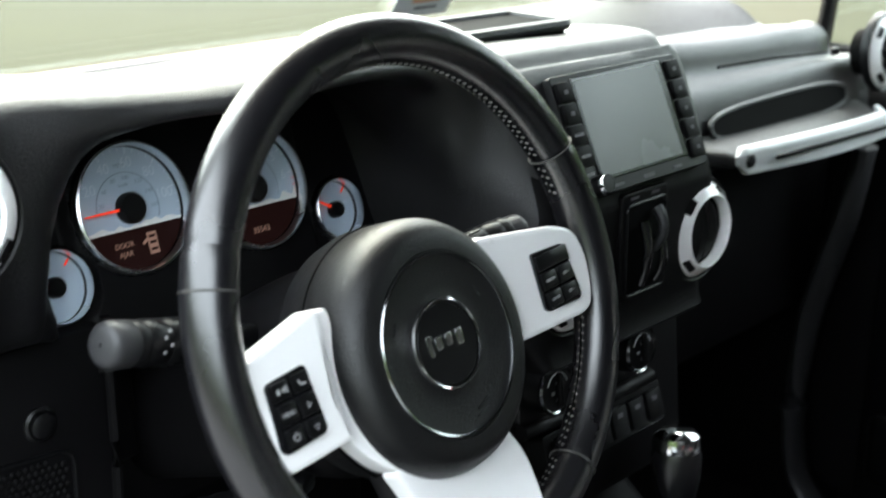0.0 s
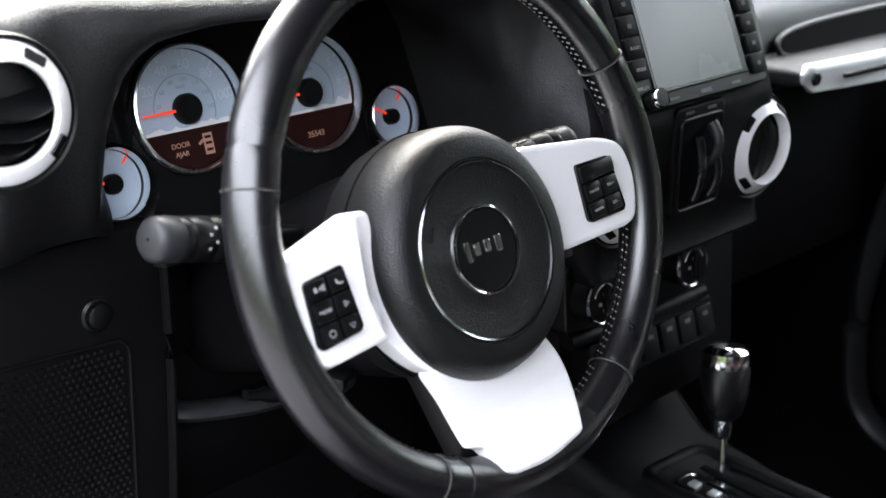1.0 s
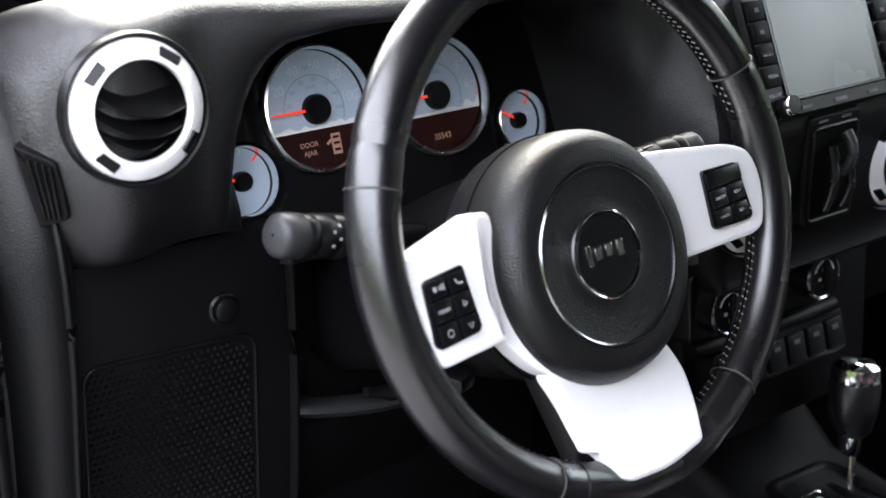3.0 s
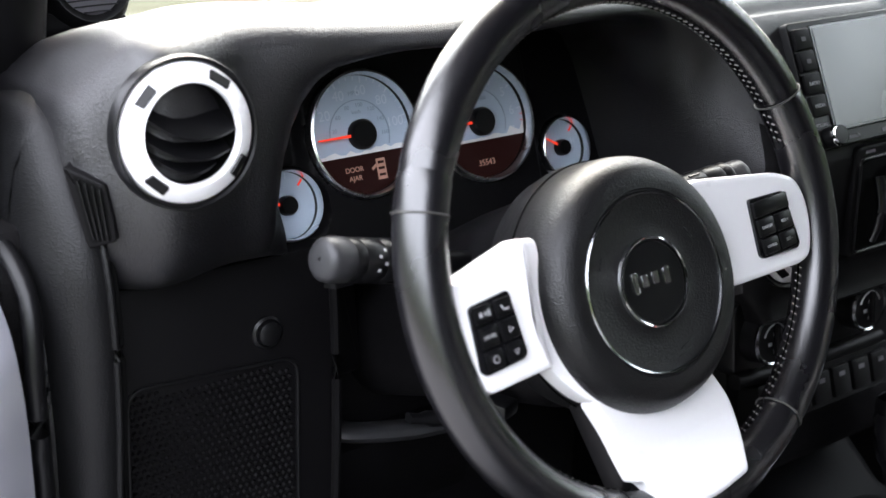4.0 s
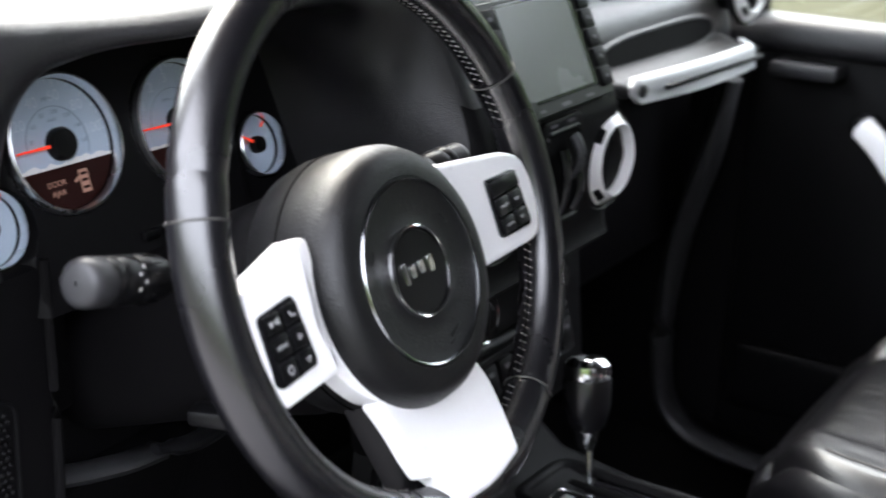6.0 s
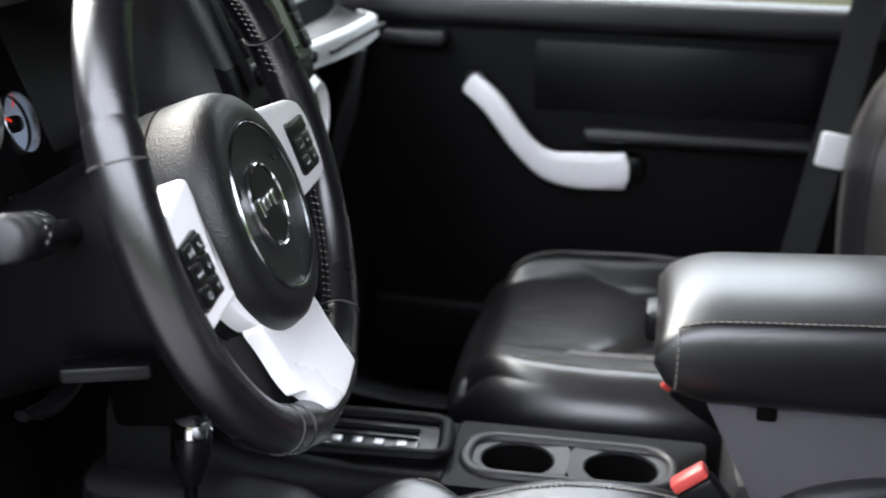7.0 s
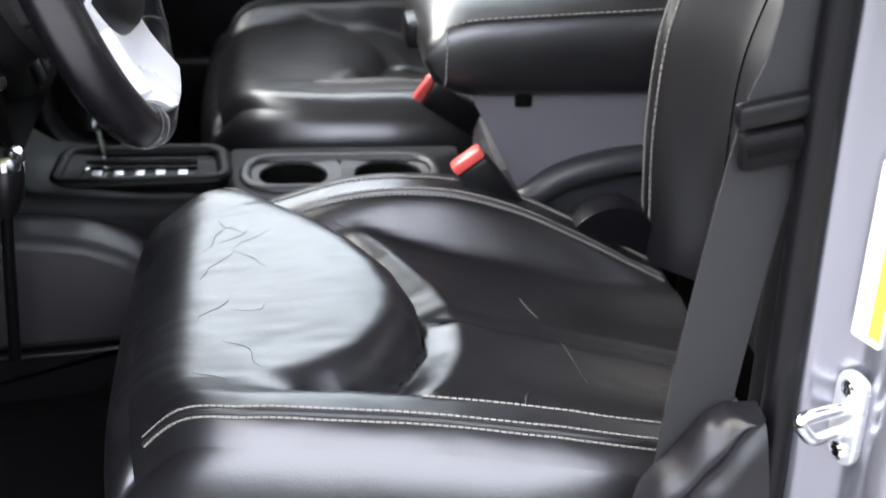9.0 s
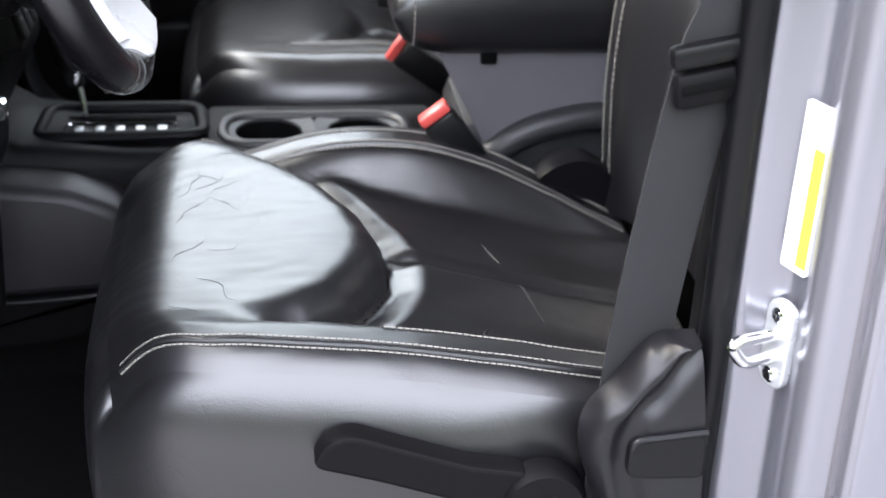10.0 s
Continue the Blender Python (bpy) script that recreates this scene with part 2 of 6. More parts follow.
def prism(poly, z0, z1, bev=0.0015, m=None, bm=None, dome=0.0):
    """An extruded polygon in x and y with a softened upper edge."""
    pts = [Vector((p[0], p[1])) for p in poly]
    c = sum(pts, Vector((0, 0))) / len(pts)
    turn = 1 if sum(a.x * b.y - b.x * a.y for a, b in zip(pts, pts[1:] + pts[:1])) > 0 else -1
    ways = []
    for k, p in enumerate(pts):
        e0, e1 = p - pts[k - 1], pts[(k + 1) % len(pts)] - p
        t = (e0.normalized() if e0.length > 1e-7 else Vector((0, 0))) + (e1.normalized() if e1.length > 1e-7 else Vector((0, 0)))
        ways.append((Vector((-t.y, t.x)) * turn).normalized() if t.length > 1e-6 else (c - p).normalized())
    secs = [[(p.x, p.y, z0) for p in pts]]
    for f, dz in ((0.0, 0.0), (0.3, 0.7), (1.0, 1.0), (1.35, 1.0)):
        secs.append([(*(p + q * bev * f * 0.9), z1 - bev + bev * dz) for p, q in zip(pts, ways)])
    if dome:
        for k in (0.8, 0.5, 0.2):
            secs.append([(c.x + (p[0] - c.x) * k, c.y + (p[1] - c.y) * k, z1 + dome * (1 - k * k)) for p in poly])
    b = loft(secs)
    if m:
        bmesh.ops.transform(b, matrix=m, verts=b.verts)
    return join(bm, b)


def sheet(fn, us, vs, thick=None, bm=None):
    """A surface fn(u, v) -> point over two lists; thick: a vector that gives it a second side."""
    nu, nv = len(us), len(vs)
    g = [Vector(fn(u, v)) for u in us for v in vs]
    faces = [(i * nv + j, i * nv + j + 1, (i + 1) * nv + j + 1, (i + 1) * nv + j) for i in range(nu - 1) for j in range(nv - 1)]
    if thick is not None:
        t = Vector(thick)
        o = len(g)
        g = g + [p + t for p in g]
        faces += [tuple(o + q for q in f[::-1]) for f in faces[:]]
        rim = [i * nv for i in range(nu)] + [(nu - 1) * nv + j for j in range(1, nv)] + [i * nv + nv - 1 for i in range(nu - 2, -1, -1)] + [j for j in range(nv - 2, 0, -1)]
        for a, b_ in zip(rim, rim[1:] + rim[:1]):
            faces.append((a, b_, b_ + o, a + o))
    return mesh_of(g, faces, bm)


def lin(a, b, n):
    return [a + (b - a) * i / (n - 1) for i in range(n)]


def sstep(a, b, x):
    t = max(0.0, min(1.0, (x - a) / (b - a)))
    return t * t * (3 - 2 * t)


def interp(x, pts):
    if x <= pts[0][0]:
        return pts[0][1]
    for (x0, y0), (x1, y1) in zip(pts, pts[1:]):
        if x <= x1:
            return y0 + (y1 - y0) * sstep(x0, x1, x)
    return pts[-1][1]


def curve_at(x, pts):
    """A smooth curve through (x, y) points."""
    x = max(pts[0][0], min(pts[-1][0], x))
    n = len(pts)
    for i in range(n - 1):
        if x <= pts[i + 1][0]:
            break
    (x0, y0), (x1, y1) = pts[i], pts[i + 1]
    xa, ya = pts[max(i - 1, 0)]
    xb, yb = pts[min(i + 2, n - 1)]
    h = x1 - x0
    m0, m1 = (y1 - ya) / (x1 - xa) * h, (yb - y0) / (xb - x0) * h
    t = (x - x0) / h
    return (2 * t ** 3 - 3 * t * t + 1) * y0 + (t ** 3 - 2 * t * t + t) * m0 + (3 * t * t - 2 * t ** 3) * y1 + (t ** 3 - t * t) * m1


def text(name, s, size, m, mat, parent, depth=0.0004, local=False, align="CENTER"):
    cu = bpy.data.curves.new(name, "FONT")
    cu.body, cu.size, cu.align_x, cu.align_y, cu.extrude = s, size, align, "CENTER", depth
    tmp = bpy.data.objects.new("tmp", cu)
    scene.collection.objects.link(tmp)
    me = bpy.data.meshes.new_from_object(tmp.evaluated_get(bpy.context.evaluated_depsgraph_get()))
    bpy.data.objects.remove(tmp)
    me.transform(m)
    b = bmesh.new()
    b.from_mesh(me)
    bpy.data.meshes.remove(me)
    return part(name, b, mat, parent, local=local)


def stitches(pts, mat, parent, name="stitching", length=0.0045, gap=0.0025, r=0.0007, up=(0, 0, 1), local=False):
    """A row of short threads along a line, as one part."""
    b = bmesh.new()
    pts = [Vector(p) for p in pts]
    acc = 0.0
    verts, faces = [], []
    for p, q in zip(pts, pts[1:]):
        d = q - p
        L = d.length
        if L < 1e-6:
            continue
        d.normalize()
        s = d.cross(Vector(up)).normalized() * r
        u = s.cross(d).normalized() * r
        x = -acc
        while x < L:
            a, c = p + d * max(x, 0), p + d * min(x + length, L)
            if (c - a).length > 1e-4 and x + length > 0:
                o = len(verts)
                for e in (a, c):
                    verts += [e + s, e + u, e - s, e - u]
                for k in range(4):
                    faces.append((o + k, o + (k + 1) % 4, o + 4 + (k + 1) % 4, o + 4 + k))
                faces += [(o, o + 1, o + 2, o + 3), (o + 7, o + 6, o + 5, o + 4)]
            x += length + gap
        acc = L - (x - length - gap)
        acc = max(0.0, min(acc, length + gap))
    b.free()
    ob = part(name, mesh_of(verts, faces), mat, parent, local=local)
    ob["kind"] = "stuff"
    return ob

# ---- the car's shell and what lies outside ----
def structure(ob, label, category="structure"):
    return tagged(ob, label, category, kind="structure")


def build_outside():
    g = sheet(lambda u, v: (u, v, 0.05 * noise.noise((u * 0.2, v * 0.2, 0))), lin(-60, 60, 41), lin(-60, 60, 41))
    far = 1500
    g = mesh_of([(-far, -far, -0.15), (far, -far, -0.15), (far, far, -0.15), (-far, far, -0.15)], [(0, 1, 2, 3)], g)
    structure(part("ground", g, M_GROUND), "pale dry grass and gravel ground outside the car", "ground")
    # unseen slab added as a reflector; its grey sets light bounced onto the car
    bounce_slab = bx((0, -1.0, 0.06), (9.0, 9.0, 0.06), 0.02)
    structure(part("pavement", bounce_slab, M_BOUNCE), "unseen grey slab under the car, added to set the bounced light", "pavement")
    rnd = random.Random(4)
    b = bmesh.new()
    verts, faces = [], []
    for i in range(21000):
        if i >= 15000:                                  # added out of view: a taller screen that dims light from the passenger side
            a = radians(-62 + 84 * rnd.random())
            d = 17 + 4 * rnd.random()
            x, y = d * math.cos(a), d * math.sin(a)
            top, r = 6.0 + 1.6 * noise.noise((x * 0.2, y * 0.2, 3)) + 0.8 * rnd.random(), 0.3 + 0.35 * rnd.random()
        elif i < 3500:                                    # far off in front
            x, y = -40 + 90 * rnd.random(), 34 + 14 * rnd.random()
            top, r = 2.2 + 1.6 * noise.noise((x * 0.12, 0, 3)) + 0.8 * rnd.random(), 0.2 + 0.35 * rnd.random()
        else:                                           # added out of view beside and behind the car, to deepen reflected blacks
            a = radians(105 + 215 * rnd.random())
            d = 12 + 3.5 * rnd.random()
            x, y = d * math.cos(a), d * math.sin(a)
            if i % 5 == 0:
                a = radians(-40 + 50 * rnd.random())
                d = 13 + 3 * rnd.random()
                x, y = d * math.cos(a), d * math.sin(a)
            top, r = (4.2 if i % 5 else 3.2) + 1.4 * noise.noise((x * 0.2, y * 0.2, 3)) + 0.8 * rnd.random(), 0.22 + 0.3 * rnd.random()
        z = rnd.random() * top
        o = len(verts)
        n_ = Vector((rnd.gauss(0, 1), rnd.gauss(0, 1), rnd.gauss(0, 0.6))).normalized()
        u = n_.cross(Vector((0.3, 0.2, 1))).normalized() * r
        v = n_.cross(u).normalized() * r * 0.7
        c_ = Vector((x, y, z))
        verts += [c_ - u, c_ - v, c_ + u, c_ + v]
        faces.append((o, o + 1, o + 2, o + 3))
    b.free()
    ob = part("hedge", mesh_of(verts, faces), M_GREEN)
    tagged(ob, "loose green leaves out of view, added to darken reflections in the car", "hedge", kind="stuff")


build_outside()


def build_shell():
    floor = bx((0, -0.35, 0.6), (1.44, 2.3, 0.03), 0.004)
    structure(part("floor", floor, M_CARPET), "black carpeted floor of the car", "floor")
    roof = bx((0, -0.82, 1.86), (1.5, 2.2, 0.04), 0.01)
    structure(part("ceiling", roof, M_HEADLINER), "charcoal lined hardtop above the seats", "ceiling")
    wall = bx((0, -1.9, 1.2), (1.5, 0.05, 1.3), 0.01)
    structure(part("wall_rear", wall, M_PANEL), "dark tailgate wall behind the seats", "wall")
    fire = bx((0, 0.62, 0.95), (1.44, 0.04, 0.7), 0.01)
    bx((0.73, 0.40, 0.93), (0.05, 0.48, 0.72), 0.008, bm=fire)
    bx((-0.69, 0.43, 0.95), (0.04, 0.40, 0.66), 0.008, bm=fire)
    structure(part("wall_front", fire, M_CARPET), "black footwell bulkhead behind the dashboard", "wall")
    # rear quarter panels with window openings
    for k, x in (("left", -0.74), ("right", 0.74)):
        b = bx((x, -1.25, 0.95), (0.05, 1.3, 0.75), 0.01)
        for y in (-0.62, -1.85):
            bx((x, y, 1.58), (0.05, 0.1, 0.55), 0.01, bm=b)
        structure(part("wall_" + k, b, M_PANEL), "dark inner side wall behind the front seats", "wall")
    # opaque panels added out of view to keep stray light off the seats
    for x in (-0.735, 0.735):
        g = part("rear_light_block", bx((x, -1.235, 1.58), (0.02, 1.14, 0.54), 0.004), M_BLOCKER)
        structure(g, "unseen black panel at the rear side, added to block light", "window")
    # windscreen frame with the pane
    top, low = Vector((0, 0.24, 1.84)), Vector((0, 0.60, 1.335))
    d = (top - low)
    b = tube([(-0.66, low.y, low.z), (-0.64, top.y, top.z)], 0.03, 12)
    tube([(0.66, low.y, low.z), (0.64, top.y, top.z)], 0.03, 12, bm=b)
    tube([(-0.66, top.y, top.z), (0.66, top.y, top.z)], 0.035, 12, bm=b)
    tube([(-0.66, low.y + 0.03, low.z - 0.03), (0.66, low.y + 0.03, low.z - 0.03)], 0.02, 12, bm=b)
    w = structure(part("window_1", b, M_SMOOTH), "windscreen in a black frame", "window")
    g = sheet(lambda u, v: (u * 0.64, low.y + d.y * v, low.z + d.z * v), (-1, 1), (0, 1), (0, 0.004, 0.003))
    p = part("pane", g, M_GLASS, w)
    p.visible_shadow = False
    # bonnet
    b = sheet(lambda u, v: (u * (0.62 - 0.12 * v), 0.7 + 1.1 * v, 1.03 - 0.05 * v - 0.03 * u * u - 0.05 * max(0, v - 0.9) * 10), lin(-1, 1, 15), lin(0, 1, 15), (0, 0, -0.03))
    structure(part("bonnet", b, M_BODY), "silver painted bonnet in front of the windscreen", "bonnet")


build_shell()

# ---- steering wheel ----
WHEEL = Matrix.Translation((-0.37, 0, 1.25)) @ Matrix(((1, 0, 0, 0), (0, math.sin(radians(21.9)), -math.cos(radians(21.9)), 0),
                                                       (0, math.cos(radians(21.9)), math.sin(radians(21.9)), 0), (0, 0, 0, 1))) @ pose(0, 0, 0, 0, 0, 4.2)
RIM_R, RIM_r, RIM_C = 0.1767, 0.0163, 0.0
_rt, _rw = radians(18.7), radians(1.1)
RIM_POSE = Matrix.Translation((-0.3572, 0.011, 1.264)) @ Matrix.Rotation(_rw, 4, "Z") @ Matrix(((1, 0, 0, 0), (0, math.sin(_rt), -math.cos(_rt), 0), (0, math.cos(_rt), math.sin(_rt), 0), (0, 0, 0, 1)))
RIM_LOCAL = WHEEL.inverted() @ RIM_POSE


def rim_arc(a0, a1, r=RIM_r, n=40, swell=None):
    """A stretch of the rim between two angles in degrees."""
    secs = []
    for i in range(n + 1):
        a = radians(a0 + (a1 - a0) * i / n)
        rr = r * (swell(i / n) if swell else 1)
        s = []
        for k in range(20):
            t = 2 * math.pi * k / 20
            R = RIM_R + rr * math.cos(t)
            s.append(RIM_LOCAL @ Vector((R * math.cos(a), R * math.sin(a), RIM_C + 1.06 * rr * math.sin(t))))
        secs.append(s)
    return loft(secs)


def build_wheel():
    w = thing("steering_wheel", WHEEL, "black leather steering wheel with white spoke trim and grey stitching", "steering wheel")
    seams = (26, 163, 242, 306)
    names = ((26, 155), (155, 242), (242, 306), (306, 386))
    edge = lambda t: 1 - 0.05 * math.exp(-(min(t, 1 - t) / 0.012) ** 2)
    for a0, a1 in names:
        part("rim_cover", rim_arc(a0, a1, n=64, swell=edge), M_RIM, w, "black leather rim cover", local=True)
    # sewn joints and the inner seam
    for a in seams:
        a = radians(a)
        c = [RIM_LOCAL @ Vector(((RIM_R + 1.02 * RIM_r * math.cos(t)) * math.cos(a), (RIM_R + 1.02 * RIM_r * math.cos(t)) * math.sin(a), RIM_C + 1.08 * RIM_r * math.sin(t))) for t in lin(0, 2 * math.pi, 25)[:-1]]
        part("seam", tube(c, 0.0007, 6, closed=True), M_STITCHD, w, local=True)

    def inner(a0, a1, off=0.0, n=90):
        out = []
        for a in lin(radians(a0), radians(a1), n):
            t = math.pi + 0.1 + off
            R = RIM_R + 1.02 * RIM_r * math.cos(t)
            out.append(RIM_LOCAL @ Vector((R * math.cos(a), R * math.sin(a), RIM_C + 1.07 * RIM_r * math.sin(t))))
        return out
    for a0, a1 in ((28, 153), (-53, -14), (16, 25), (195, 240), (244, 256), (284, 304)):
        part("seam", tube(inner(a0, a1, 0.0), 0.0008, 6), M_VOID, w, local=True)
        k = int(abs(a1 - a0) / 2.0)
        verts, faces = [], []
        for i in range(k):
            a = a0 + (a1 - a0) * (i + 0.5) / k
            p, q = Vector(inner(a - 0.55, a, -0.17, 2)[0]), Vector(inner(a, a + 0.55, 0.17, 2)[1])
            d = (q - p).normalized()
            s_ = d.cross(Vector((0, 0, 1))).normalized() * 0.0007
            u_ = s_.cross(d).normalized() * 0.0007
            o = len(verts)
            for e in (p, q):
                verts += [e + s_, e + u_, e - s_, e - u_]
            faces += [(o + j, o + (j + 1) % 4, o + 4 + (j + 1) % 4, o + 4 + j) for j in range(4)]
        st = part("stitching", mesh_of(verts, faces), M_THREAD, w, "slanted grey stitches", local=True)
        st["kind"] = "stuff"
    # airbag cover: a dished disc with a rounded shoulder
    prof = [(0.055, -0.065), (0.08, -0.06), (0.0835, -0.045), (0.0835, -0.01), (0.0825, 0.0), (0.079, 0.008), (0.073, 0.0135), (0.066, 0.0155),
            (0.060, 0.0155), (0.0592, 0.0145), (0.0585, 0.0150), (0.054, 0.0142), (0.04, 0.0125), (0.031, 0.012), (0.0295, 0.0125), (0.02, 0.0125), (0.0, 0.0125)]
    m = Matrix.Translation((0, -0.007, 0)) @ Matrix.Diagonal((0.985, 1.02, 1, 1))
    cover = part("airbag_cover", lathe(prof[:-1] + [(0.001, 0.0125)], 72, m), M_AIRBAG, w, "grained black airbag cover", local=True)
    part("shell_seam", tube([m @ Vector((0.0837 * math.cos(t), 0.0837 * math.sin(t), -0.032)) for t in lin(0, 2 * math.pi, 73)[:-1]], 0.0008, 6, closed=True), M_VOID, w, local=True)
    part("trim_ring", lathe([(0.0572, 0.0145), (0.0575, 0.0166), (0.0585, 0.017), (0.0592, 0.0162), (0.0594, 0.0145)], 72, Matrix.Translation((0, -0.007, 0)), caps=False), M_DARKCHROME, w, "thin chrome ring", local=True)
    b = part("badge", lathe([(0.0005, 0.0140), (0.026, 0.0138), (0.027, 0.0125)], 56, Matrix.Translation((0, -0.0065, 0))), M_SMOOTH, w, "round black badge in a chrome ring", local=True)
    part("badge_ring", lathe([(0.0275, 0.0128), (0.0279, 0.0146), (0.0287, 0.0151), (0.0295, 0.0146), (0.0299, 0.0125)], 56, Matrix.Translation((0, -0.0065, 0)), caps=False), M_CHROME, b, local=True)
    for ang, r_, wd in ((150, 0.046, 0.009), (30, 0.046, 0.009), (-72, 0.047, 0.014), (-78, 0.051, 0.012)):
        q = Matrix.Translation((0, -0.007, 0)) @ pose(r_ * math.cos(radians(ang)), r_ * math.sin(radians(ang)), 0.0138, 0, 0, ang + 90)
        part("embossed_mark", _moved(bx((0, 0, 0), (wd, 0.0008, 0.0012), 0.0003), q), M_AIRBAG, cover, local=True)
    # emblem drawn as plain chrome bars
    for x, y0, y1, r_ in ((-0.0165, -0.0105, 0.0035, 0.0019), (-0.0085, -0.0080, 0.0005, 0.0027), (0.0010, -0.0080, 0.0005, 0.0027), (0.0110, -0.0105, 0.0005, 0.0027)):
        part("emblem_shape", prism(rounded([(x - r_, y0), (x + r_, y0), (x + r_ * 1.2, y1), (x - r_ * 0.8, y1)], 0.0016), 0.0136, 0.0152, 0.0006), M_CHROME, b, local=True)
    # white trims
    def trim(name, poly, z0, z1, r, rise=0.0):
        b = prism(rounded(poly, r, 6), z0, z1, 0.0035)
        if rise:                                        # foot bent along the camera's line of sight so the rim doesn't hide it
            bmesh.ops.bisect_plane(b, geom=b.verts[:] + b.edges[:] + b.faces[:], plane_co=(0, -0.112, 0), plane_no=(0, 1, 0))
            bmesh.ops.bisect_plane(b, geom=b.verts[:] + b.edges[:] + b.faces[:], plane_co=(0, -0.124, 0), plane_no=(0, 1, 0))
            bmesh.ops.bisect_plane(b, geom=b.verts[:] + b.edges[:] + b.faces[:], plane_co=(0, -0.136, 0), plane_no=(0, 1, 0))
            for v in b.verts:
                f = max(0.0, min(1.0, (-0.105 - v.co.y) / 0.045))
                f = f * f * (1.6 - 0.6 * f)
                v.co += Vector((-0.89 * rise * f, 0.11 * rise * f, rise * f))
        return part(name, b, M_WHITE, w, "satin white spoke trim", local=True)
    left = [(-0.0880, 0.0478), (-0.0835, 0.0450), (-0.0835, 0.032), (-0.0880, 0.0149), (-0.0915, -0.0024), (-0.0905, -0.0177), (-0.0875, -0.0300), (-0.0885, -0.0345),
            (-0.1383, -0.0358), (-0.1428, -0.0323), (-0.1455, -0.0154), (-0.1466, 0.0061), (-0.1470, 0.0277), (-0.1451, 0.0351)]
    trim("spoke_trim", left, -0.012, 0.0045, [0.004, 0.004, 0.02, 0.02, 0.02, 0.02, 0.006, 0.003, 0.006, 0.006, 0.02, 0.02, 0.008, 0.004])
    right = [(0.060, 0.0472), (0.0818, 0.0441), (0.1480, 0.0325), (0.1668, 0.0240), (0.1722, 0.0042), (0.1688, -0.0170), (0.1616, -0.0322), (0.1510, -0.0357), (0.0801, -0.0327), (0.060, -0.030)]
    trim("spoke_trim", right, -0.012, 0.0045, [0.01, 0.02, 0.018, 0.018, 0.02, 0.02, 0.010, 0.010, 0.006, 0.01])
    low = [(-0.0622, -0.0684), (-0.0539, -0.0895), (-0.0480, -0.1138), (-0.0437, -0.1266), (-0.0375, -0.1285), (-0.0285, -0.1400), (-0.0216, -0.1502), (-0.0150, -0.1548),
           (0.018, -0.1590), (0.0545, -0.1530), (0.0572, -0.1290), (0.0556, -0.1033), (0.0452, -0.0808), (0.030, -0.060), (-0.030, -0.060), (-0.050, -0.058)]
    trim("spoke_trim", low, -0.016, -0.003, [0.004, 0.02, 0.02, 0.003, 0.003, 0.008, 0.008, 0.004, 0.03, 0.005, 0.01, 0.02, 0.006, 0.01, 0.01, 0.01], 0.012)
    # lower flanges that sweep round the cover from the side trims to the lower one
    for s in (-1, 1):
        arm = [(s * x, y) for x, y in ((-0.070, 0.044), (-0.0805, 0.0462), (-0.087, 0.030), (-0.092, 0.008), (-0.093, -0.016), (-0.0885, -0.0335), (-0.0778, -0.0500), (-0.0686, -0.0612),
                                       (-0.0580, -0.0698), (-0.040, -0.066), (-0.060, -0.048), (-0.070, -0.020), (-0.072, 0.010))]
        part("spoke_arm", prism(rounded(arm if s < 0 else arm[::-1], 0.008, 5), -0.018, -0.0030, 0.003), M_WHITE, w, "satin white curved arm", local=True)
    # dark backs of the spokes
    for s in (-1, 1):
        back = prism(rounded([(s * 0.05, 0.036), (s * 0.136, 0.022), (s * 0.136, -0.026), (s * 0.05, -0.040)][::s], 0.01), -0.034, -0.011, 0.008)
        part("spoke_back", back, M_SMOOTH, w, local=True)
    part("spoke_back", prism(rounded([(-0.055, -0.06), (-0.035, -0.168), (0.05, -0.168), (0.052, -0.06)], 0.01), -0.04, -0.0135, 0.008), M_SMOOTH, w, local=True)
    for a0, a1 in ((249, 262), (278, 291)):
        part("rim_sleeve", rim_arc(a0, a1, RIM_r * 1.05, 10, lambda t: 1 + 0.04 * math.sin(math.pi * t)), M_RIM, w, "folded leather sleeve at the spoke", local=True)
    # button pads
    def pad(s):
        pl = [(-0.1405, 0.017), (-0.138, 0.019), (-0.109, 0.021), (-0.107, -0.019), (-0.110, -0.022), (-0.1405, -0.0235), (-0.143, -0.02)]
        pl = pl if s < 0 else [(0.108 + (-x - 0.107) * 1.18, y) for x, y in pl][::-1]
        p = part("button_pad", prism(rounded(pl, 0.003), 0.0035, 0.0072, 0.001), M_GLOSSBLK, w, "glossy black button pad", local=True)
        if s < 0:
            keys = [(-0.1325, 0.0125, 0.013, 0.011), (-0.1165, 0.0125, 0.013, 0.011), (-0.1325, -0.0015, 0.014, 0.0125), (-0.1165, -0.0015, 0.0135, 0.0125), (-0.1325, -0.0155, 0.013, 0.0115), (-0.1165, -0.0155, 0.0125, 0.0115)]
        else:
            keys = [(0.129, 0.0125, 0.036, 0.011), (0.1380, -0.001, 0.0165, 0.012), (0.1195, -0.001, 0.0165, 0.012), (0.1380, -0.0145, 0.0155, 0.011), (0.1195, -0.0145, 0.016, 0.011)]
